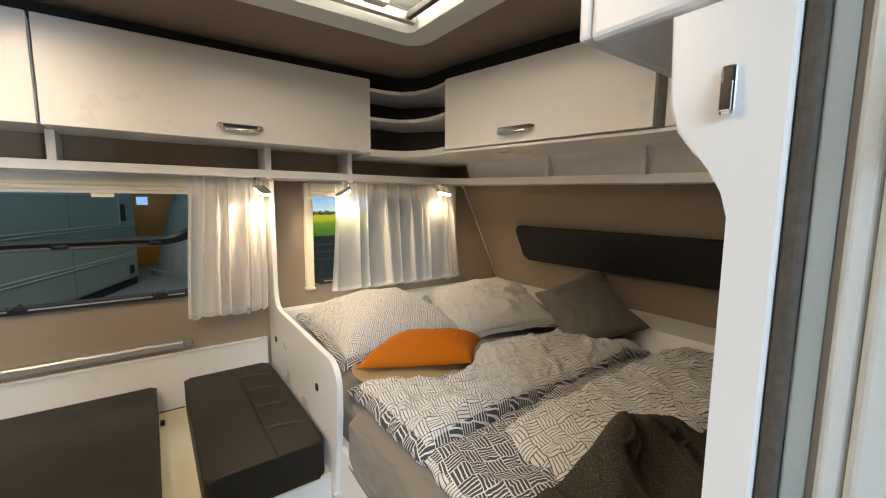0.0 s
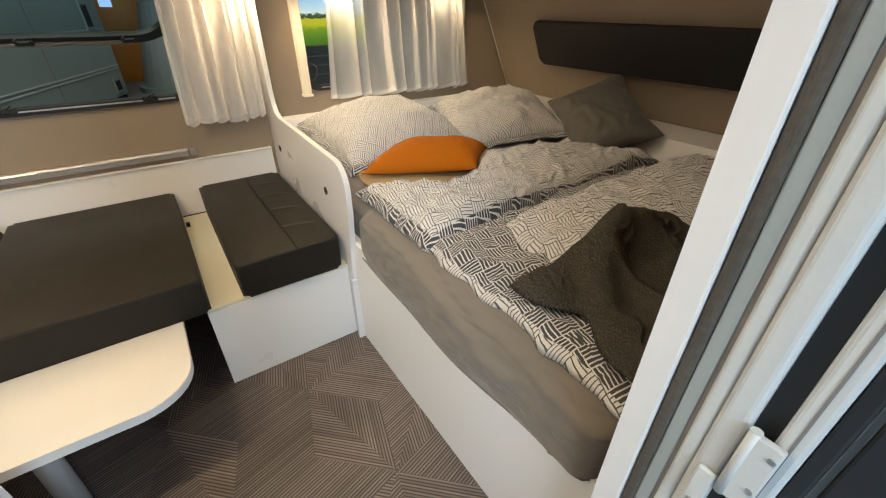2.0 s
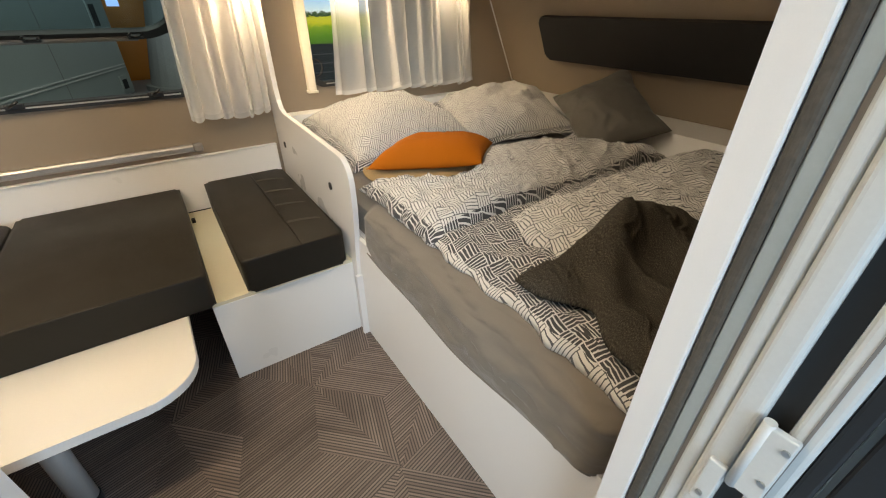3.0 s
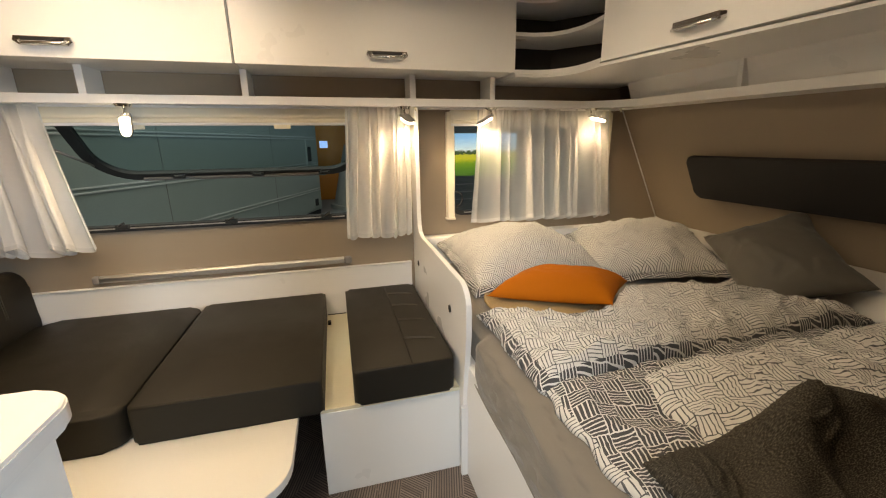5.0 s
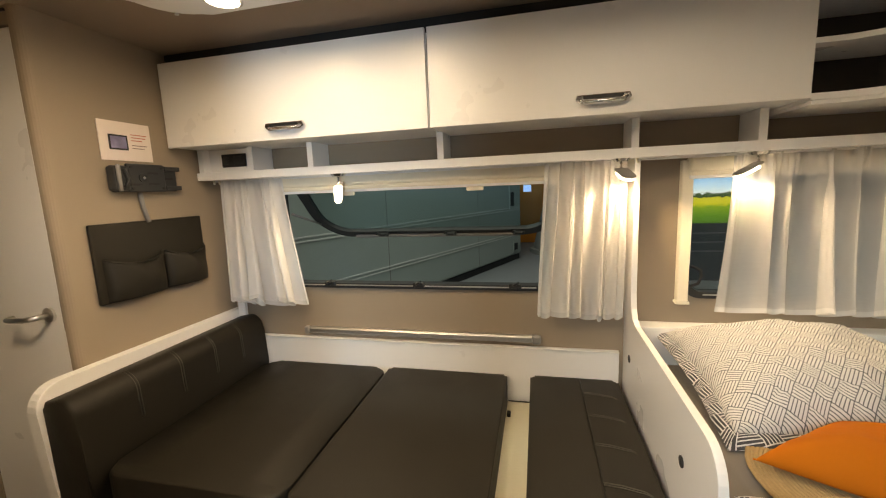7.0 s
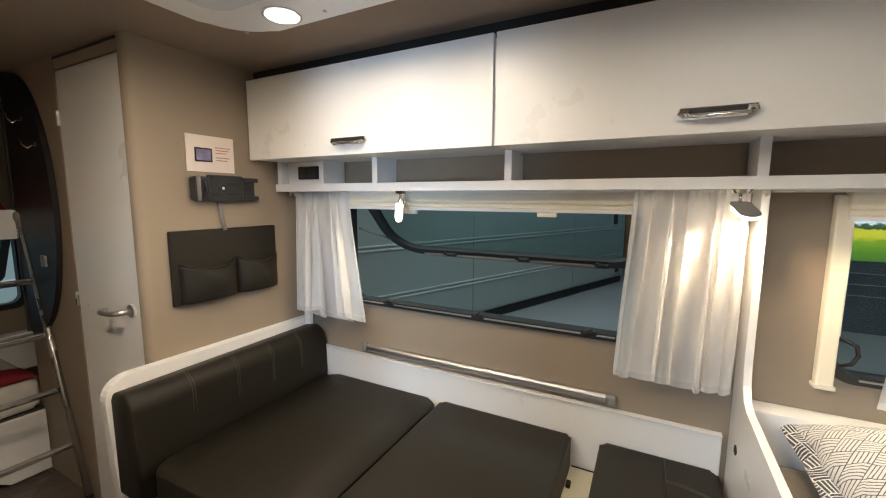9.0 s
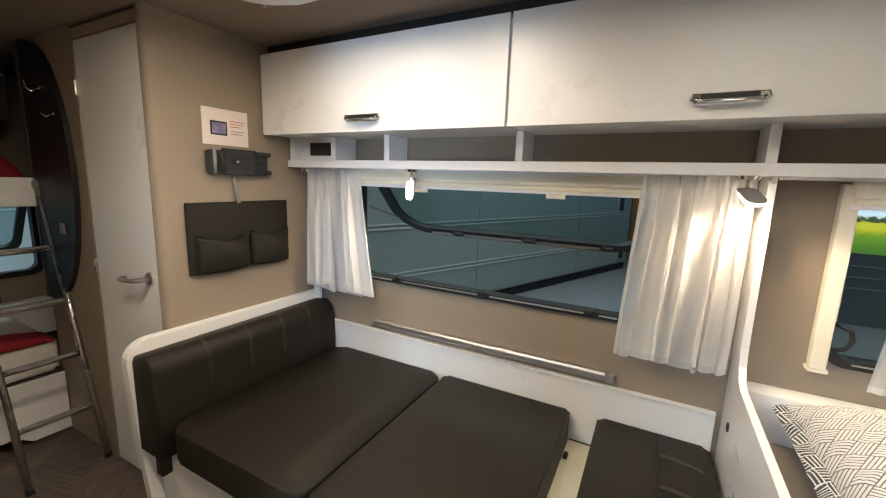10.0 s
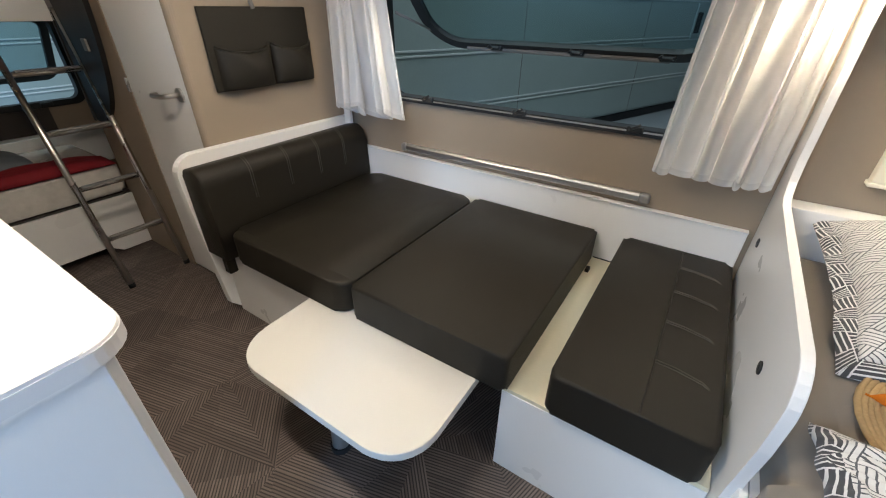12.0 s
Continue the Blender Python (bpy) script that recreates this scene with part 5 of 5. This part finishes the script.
hook = part("coat_hook", box(0.7925, 0.7985, 0.648, 0.660, 1.383, 1.423, 0.003), CHROME, ward, "small chrome coat hook")
part("hook_face", box(0.7895, 0.7922, 0.6495, 0.6585, 1.386, 1.409, 0.001), CHROME, hook)
lock = thing("overhead_locker", (0.95, 0.68, 1.48), "white locker above the bed's foot with a rounded lower edge", "locker")
part("body", box(0.800, 1.30, 0.585, 0.790, 1.481, 1.93, 0.008, 3), WHITE, lock)
part("flap", box(0.803, 1.297, 0.7905, 0.806, 1.486, 1.90, 0.004), WHITE, lock)

# ---- entrance door and frame ----
ent = thing("door_2", (0.5, 0.53, 0), "white aluminium entrance door frame with a grey seal", "door frame", kind="structure")
part("inner_seal", box(0.8035, 0.8165, 0.5985, 0.6130, 0.0, 1.85, 0.005, 3), SEAL, ent, "worn grey-brown rubber seal")
part("recess_profile", box(0.8085, 0.8165, 0.5825, 0.5980, 0.0, 1.85, 0.002), JAMB_GREEN, ent, "grey-green recessed profile")
part("gasket", box(0.8100, 0.8165, 0.5780, 0.5822, 0.0, 1.85), GREY_PLASTIC, ent)
for y0, y1, x, r in ((0.5620, 0.5777, 0.8030, 0.005), (0.5345, 0.5617, 0.7985, 0.007)):
    part("jamb_profile", box(x, 0.8220, y0, y1, 0.0, 1.86, r, 4), FRAME_WHITE, ent)
# black strip put in for the shade of the open gap
part("frame_gap", box(0.8120, 0.8220, 0.5150, 0.5342, 0.0, 1.86), RUBBER, ent, "black strip standing for the dark gap at the hinges")
part("jamb_profile", box(0.108, 0.130, 0.505, 0.588, 0.0, 1.86, 0.004), FRAME_WHITE, ent)
part("head_profile", box(0.131, 0.793, 0.505, 0.588, 1.835, 1.86, 0.004), FRAME_WHITE, ent)
part("threshold", box(0.131, 0.793, 0.505, 0.588, 0.001, 0.012, 0.004), ALU, ent, "ribbed metal threshold")
leafd = thing("entrance_door", (0.86, 0.2, 0), "white entrance door standing wide open outside", "door")
part("leaf", box(0.822, 0.862, -0.20, 0.476, 0.03, 1.84, 0.006), FRAME_WHITE, leafd)
part("edge_profile", box(0.8005, 0.8215, 0.4915, 0.5145, 0.03, 1.84, 0.005, 3), FRAME_WHITE, leafd, "grey-white edge profile with a groove")
part("edge_groove", box(0.7998, 0.8010, 0.5015, 0.5040, 0.03, 1.84), GREY_PLASTIC, leafd)
# second black strip, added to keep the gap by the leaf dark
part("edge_gap_strip", box(0.806, 0.8275, 0.4765, 0.4907, 0.03, 1.84, 0.003), RUBBER, leafd)
part("gasket", box(0.812, 0.8215, -0.19, 0.470, 0.05, 1.82, 0.003), RUBBER, leafd)
for z in (0.30, 0.885, 1.50):
    hi = part("hinge", box(0.7895, 0.7975, 0.5025, 0.5320, z - 0.098, z, 0.0025, 3), FRAME_WHITE, leafd, "white hinge with steel screws")
    part("barrel", tube([(0.7930, 0.5285, z - 0.098), (0.7930, 0.5285, z + 0.003)], 0.0055, 14), FRAME_WHITE, hi)
    part("lower_plate", box(0.7905, 0.7980, 0.5350, 0.5535, z - 0.158, z - 0.084, 0.0025, 3), FRAME_WHITE, hi)
    for dy, dz in ((0.5080, -0.016), (0.5090, -0.068), (0.5455, -0.140)):
        part("screw", disc((0.7890, dy, z + dz), 0.0034, 0.003, "x", 12), STEEL, hi)

# ---- kitchen block ----
kit = thing("kitchen_cabinet", (-0.5, 0.87, 0), "white kitchen block with a plain end panel", "cabinet")
part("end_panel", prism(rounded(0.592, 1.150, 0.0, 0.8695, 0.001, 1), "x", 0.048, 0.066, 0.002), WHITE, kit)
part("body", box(-1.25, 0.047, 0.592, 1.148, 0.06, 0.8695), WHITE, kit)
part("plinth", box(-1.24, 0.04, 0.592, 1.09, 0.0, 0.0595), BLACK, kit)
for x0 in (-1.245, -0.81, -0.375):
    d = part("door", box(x0, x0 + 0.418, 1.1485, 1.166, 0.08, 0.862, 0.002), WHITE, kit)
    part("handle", tube([(x0 + 0.13, 1.168, 0.82), (x0 + 0.15, 1.186, 0.815), (x0 + 0.27, 1.186, 0.815), (x0 + 0.29, 1.168, 0.82)], 0.006, 8), CHROME, d)
top = thing("worktop", (-0.6, 0.88, 0.87), "white worktop with rounded corner and soft edge", "worktop")
part("board", prism(rounded(-1.26, 0.092, 0.590, 1.190, [0.0, 0.02, 0.060, 0.02], 8), "z", 0.870, 0.904, 0.005), WHITE, top)
part("edge_band", ring(rounded(-1.261, 0.0935, 0.589, 1.1915, [0.0, 0.02, 0.0615, 0.02], 8), rounded(-1.26, 0.0905, 0.590, 1.1885, [0.0, 0.02, 0.0585, 0.02], 8), "z", 0.8745, 0.8985), WHITE_EDGE, top, "grey-white edge band")
sink = thing("hob", (-0.28, 0.86, 0.90), "black glass hob set in a brushed steel rim", "hob")
ro, ri = rounded(-0.60, 0.034, 0.66, 1.086, 0.085, 8), rounded(-0.562, -0.004, 0.698, 1.048, 0.06, 8)
rm = rounded(-0.585, 0.019, 0.675, 1.071, 0.075, 8)
part("rim", ring(ro, rm, "z", 0.9045, 0.9085), HOB_STEEL, sink)
part("inner_rim", ring(rm, ri, "z", 0.9045, 0.9105), HOB_STEEL, sink)
part("glass", prism(ri, "z", 0.9043, 0.9070), HOB, sink)
tag_ = thing("leaflet", (-0.30, 1.0, 0.907), "small white printed leaflet lying on the hob glass", "leaflet")
part("sheet", box(-0.36, -0.232, 0.955, 1.010, 0.9072, 0.9082), PAPER, tag_)
part("print", box(-0.28, -0.245, 0.968, 0.998, 0.9083, 0.9087), SCREEN_PRINT, tag_)

# ---- bunk end ----
BX = -2.04
lowb = thing("bunk_bed", (-2.4, 1.4, 0), "white lower bunk with a scalloped plinth", "bunk bed")
prof = [(0.60, 0.06), (1.66, 0.06), (1.70, 0.045), (1.74, 0.012), (1.89, 0.012), (1.89, 0.325), (0.60, 0.325)]
part("front_board", prism(prof, "x", BX - 0.018, BX, 0.002), WHITE, lowb)
part("base", box(REAR_X + 0.003, BX - 0.019, 0.60, 1.892, 0.30, 0.335), DARK_BACK, lowb)
part("back_ledge", box(REAR_X + 0.003, REAR_X + 0.10, 0.60, 2.60, 0.336, 0.555, 0.003), WHITE, lowb)
# thin dark brown sheet added as the wall between ledge and window
part("back_wall_panel", box(REAR_X + 0.003, REAR_X + 0.010, 0.60, 1.892, 0.5555, RW[2] - 0.022), DARK_BACK, lowb)
bmx = thing("mattress", (-2.4, 1.4, 0.336), "bunk mattress still in clear plastic wrap", "mattress")
part("body", upholstered(REAR_X + 0.102, BX - 0.012, 0.61, 1.885, 0.345, 0.490, 0.03, 0.006, 0.03), WRAP, bmx)
rb = thing("blanket", (-2.3, 1.4, 0.50), "red blanket folded over the lower bunk", "blanket")
part("cloth", puffed([(-2.22, 0.63), (-2.055, 0.63), (-2.050, 1.885), (-2.22, 1.885)], 0.500, 0.055, 26, 5, 0.010, 6, 2.0), RED, rb)
gp = thing("pillow", (-2.45, 1.4, 0.50), "flat blue-grey pillow on the lower bunk", "pillow")
part("cover", puffed([(-2.66, 0.75), (-2.23, 0.75), (-2.23, 1.62), (-2.66, 1.62)], 0.502, 0.09, 26, 4, 0.012, 6, 3.0), BUNK_GREY, gp)
upb = thing("bunk_bed", (-2.4, 1.4, 1.18), "white upper bunk rail with dark bedding behind", "bunk bed")
part("front_board", box(BX - 0.018, BX, 0.60, 1.892, 1.186, 1.322, 0.003), WHITE, upb)
part("base", box(REAR_X + 0.003, BX - 0.019, 0.60, 1.892, 1.20, 1.24), DARK_BACK, upb)
rb2 = thing("blanket", (-2.3, 1.4, 1.24), "red blanket heaped on the upper bunk", "blanket")
part("cloth", puffed([(-2.62, 0.65), (-2.066, 0.65), (-2.066, 1.885), (-2.62, 1.885)], 1.242, 0.27, 34, 5, 0.03, 6, 5.0), RED, rb2)
lockr = thing("overhead_locker", (-2.5, 1.3, 1.58), "black locker front above the upper bunk", "locker")
part("body", box(REAR_X + 0.003, -2.30, 0.60, 1.892, 1.60, 1.938), BLACK, lockr)
part("flap", box(-2.2995, -2.285, 0.605, 1.888, 1.605, 1.80, 0.002), BLACK, lockr)
part("edge_strip", box(-2.2995, -2.283, 0.605, 1.888, 1.803, 1.812), GREY_PLASTIC, lockr)

oval = thing("bunk_side_panel", (-1.95, 1.87, 0.74), "black half-oval guard panel with two chrome hooks at the bunk end", "panel")
zc, half = 1.335, 0.60
prof = [(BX + 0.001, zc - half)] + [(BX + 0.001 + 0.40 * math.cos(radians(a)) ** 0.85, zc + half * math.sin(radians(a))) for a in range(-84, 85, 6)] + [(BX + 0.001, zc + half)]
part("panel", prism(prof, "y", 1.872, 1.893, 0.003), BLACK, oval)
part("edge", box(BX - 0.017, BX, 1.866, 1.893, 0.735, 1.932, 0.002), DARK_BACK, oval)
for x, z in ((-1.84, 1.715), (-1.72, 1.602)):
    hk = part("hook_plate", disc((x, 1.869, z), 0.010, 0.005, "y", 12), CHROME, oval, "chrome coat hook")
    part("prong", tube([(x, 1.866, z), (x - 0.005, 1.842, z - 0.018), (x - 0.018, 1.832, z - 0.004), (x - 0.028, 1.830, z + 0.022)], 0.005, 8), CHROME, hk)
sw = part("switch", box(-1.80, -1.755, 1.862, 1.8715, 1.075, 1.125, 0.003), GREY_PLASTIC, oval, "small grey switch")

lad = thing("ladder", (-1.8, 1.74, 0), "steel tube bunk ladder with four rungs", "ladder")
for y in (1.600, 1.878):
    r_ = part("rail", tube([(-1.622, y, 0.012), (-2.010, y, 1.255)], 0.0135, 14), STEEL, lad)
    part("foot", tube([(-1.619, y, 0.0), (-1.624, y, 0.022)], 0.0155, 14), RUBBER, r_)
    part("top_hook", tube([(-2.006, y, 1.235), (-2.016, y, 1.278), (-2.028, y, 1.292), (-2.060, y, 1.294)], 0.019, 14), GREY_PLASTIC, r_, "grey plastic hook")
    part("hook_pivot", disc((-2.018, y - 0.012, 1.290), 0.022, 0.012, "y", 16), GREY_PLASTIC, r_)
for z in (0.252, 0.497, 0.746, 0.992):
    x = -1.622 - 0.388 * z / 1.25
    rg = part("rung", tube([(x, 1.614, z), (x, 1.866, z)], 0.0125, 12), STEEL, lad)
    part("tread", box(x - 0.006, x + 0.024, 1.622, 1.856, z + 0.006, z + 0.016, 0.004), GREY_PLASTIC, rg, "grey plastic tread")
rwin = thing("window_3", (REAR_X, 1.55, RW[2]), "dark-framed window behind the lower bunk, pane tilted open", "window", kind="structure")
part("seal", ring(rounded(RW[0] - 0.02, RW[1] + 0.02, RW[2] - 0.02, RW[3] + 0.02, 0.07), rounded(RW[0] + 0.015, RW[1] - 0.015, RW[2] + 0.015, RW[3] - 0.015, 0.05), "x", REAR_X - 0.045, REAR_X + 0.012), RUBBER, rwin)
M = Matrix.Translation((REAR_X - 0.05, 0, RW[3])) @ pose(0, 0, 0, 0, 35)
part("pane_border", tilted(ring(rounded(RW[0], RW[1], -0.46, 0, 0.07), rounded(RW[0] + 0.04, RW[1] - 0.04, -0.42, -0.04, 0.05), "x", -0.012, 0.012)), RUBBER, rwin)
gp_ = part("pane", tilted(prism(rounded(RW[0] + 0.02, RW[1] - 0.02, -0.44, -0.02, 0.06), "x", -0.004, 0.002)), GLASS, rwin, "tinted acrylic pane")
gp_.visible_shadow = False
part("side_rail", box(REAR_X + 0.002, REAR_X + 0.03, RW[1] + 0.03, RW[1] + 0.07, 0.66, 1.26, 0.004), GREY_PLASTIC, rwin, "grey blind side rail")
latch_y = RW[1] - 0.2
part("latch", box(REAR_X + 0.0125, REAR_X + 0.03, latch_y - 0.03, latch_y + 0.03, RW[2] - 0.012, RW[2] + 0.012, 0.004), RUBBER, rwin)

# ---- the exhibition hall outside ----
GROUND = -0.24
solo("ground", box(-60, 60, -60, 60, GROUND - 0.1, GROUND), HALL, "grey exhibition hall floor", "floor", "structure")
# the neighbour stands askew: its long side runs back from near the dinette window
VAN_TURN = 68.8
VM = Matrix.Translation((0.17, 9.8, 0)) @ pose(0, 0, 0, 0, 0, VAN_TURN)
van = thing("caravan", (-1.0, 6.8, GROUND), "neighbouring grey-white caravan with pressed lines and a dark skirt", "caravan")


def askew(bm):
    bmesh.ops.transform(bm, matrix=VM, verts=bm.verts)
    return bm


part("side", askew(box(-6.4, 0.0, 0.0, 2.2, -0.12, 2.3, 0.05, 3)), VAN, van)
part("skirt", askew(box(-6.35, -0.03, 0.03, 2.1, GROUND + 0.001, -0.121, 0.01)), VAN_DARK, van)
for z in (0.30, 0.345, 0.84, 0.885, 1.36, 1.40):
    part("pressed_line", askew(box(-6.3, -0.08, -0.010, -0.001, z, z + 0.018, 0.003)), FRAME_WHITE, van)
for x in (-4.3, -1.9):
    part("panel_joint", askew(box(x, x + 0.008, -0.004, -0.001, -0.10, 2.2)), GREY_PLASTIC, van)
for x, z, h in ((-0.48, 1.10, 0.24), (-0.32, 0.08, 0.12)):
    vent = part("socket_flap", askew(box(x - 0.12, x + 0.12, -0.018, -0.001, z - h, z + h, 0.008)), VAN, van)
    part("recess", askew(box(x - 0.08, x + 0.08, -0.024, -0.0185, z - h * 0.7, z + h * 0.5)), VAN_DARK, vent)
rear_van = thing("caravan", (-6.6, 1.6, GROUND), "grey-white caravan parked across the aisle behind the bunks", "caravan")
part("side", box(-8.6, -6.4, -1.6, 4.6, -0.12, 2.3, 0.05, 3), VAN, rear_van)
part("skirt", box(-8.5, -6.43, -1.57, 4.57, GROUND + 0.001, -0.121, 0.01), VAN_DARK, rear_van)
for z in (0.30, 0.345, 0.84, 0.885):
    part("pressed_line", box(-6.399, -6.390, -1.52, 4.52, z, z + 0.018, 0.003), FRAME_WHITE, rear_van)
post = thing("concrete_column", (1.35, 10.8, GROUND), "grey column with a flared foot in the hall", "column")
part("shaft", disc((1.35, 10.8, 2.9), 0.55, 4.0, "z", 32), PLINTH, post)
part("flare", disc((1.35, 10.8, 0.51), 0.95, 1.5, "z", 32, r2=0.60), PLINTH, post)
part("collar", disc((1.35, 10.8, GROUND + 0.05), 1.02, 0.10, "z", 32), PLINTH, post)
cab = thing("cabinet", (0.7, 12.5, GROUND), "tall orange cabinet at the hall's edge with a small lit display", "cabinet")
part("body", box(0.05, 1.6, 12.3, 13.0, GROUND + 0.001, 2.6, 0.01), OCHRE, cab)
part("door", box(0.12, 0.80, 12.285, 12.299, -0.2, 2.5, 0.003), OCHRE, cab)
part("display", box(0.15, 0.36, 12.27, 12.284, 1.18, 1.36), BLUE_SIGN, cab)
bill = thing("poster_wall", (4.4, 8.0, GROUND), "grey stand wall carrying a bright photo print of a flowering field", "poster")
bb = bmesh.new()
lay = bb.loops.layers.uv.new("UVMap")
vs = [bb.verts.new(p) for p in ((1.9, 7.74, 0.66), (3.85, 7.74, 0.66), (3.85, 7.74, 1.42), (1.9, 7.74, 1.42))]
fa = bb.faces.new(vs)
for lp, q in zip(fa.loops, ((0, 0), (2.6, 0), (2.6, 1), (0, 1))):
    lp[lay].uv = q
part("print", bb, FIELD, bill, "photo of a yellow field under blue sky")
part("wall", box(1.8, 7.3, 7.75, 7.85, GROUND + 0.001, 3.0), surface("grey_stand_wall", (0.075, 0.078, 0.076), 0.6), bill)
for z in (0.22, 0.36, 0.50):
    part("band", box(1.82, 7.28, 7.738, 7.749, z, z + 0.012), GREY_PLASTIC, bill)
solo("hall_wall", box(-30, 30, 14.0, 14.2, GROUND, 8.0), surface("dark_hall_wall", (0.10, 0.12, 0.13), 0.8), "dark far wall of the exhibition hall", "wall", "structure")
solo("hall_wall", box(-30, 30, -12.2, -12.0, GROUND, 8.0), surface("pale_hall_wall", (0.30, 0.33, 0.35), 0.8), "far wall of the exhibition hall on the entrance side", "wall", "structure")
solo("hall_ceiling", box(-30, 30, -12.2, 14.2, 8.0, 8.2), surface("hall_roof", (0.12, 0.13, 0.14), 0.8), "dark hall roof", "ceiling", "structure")
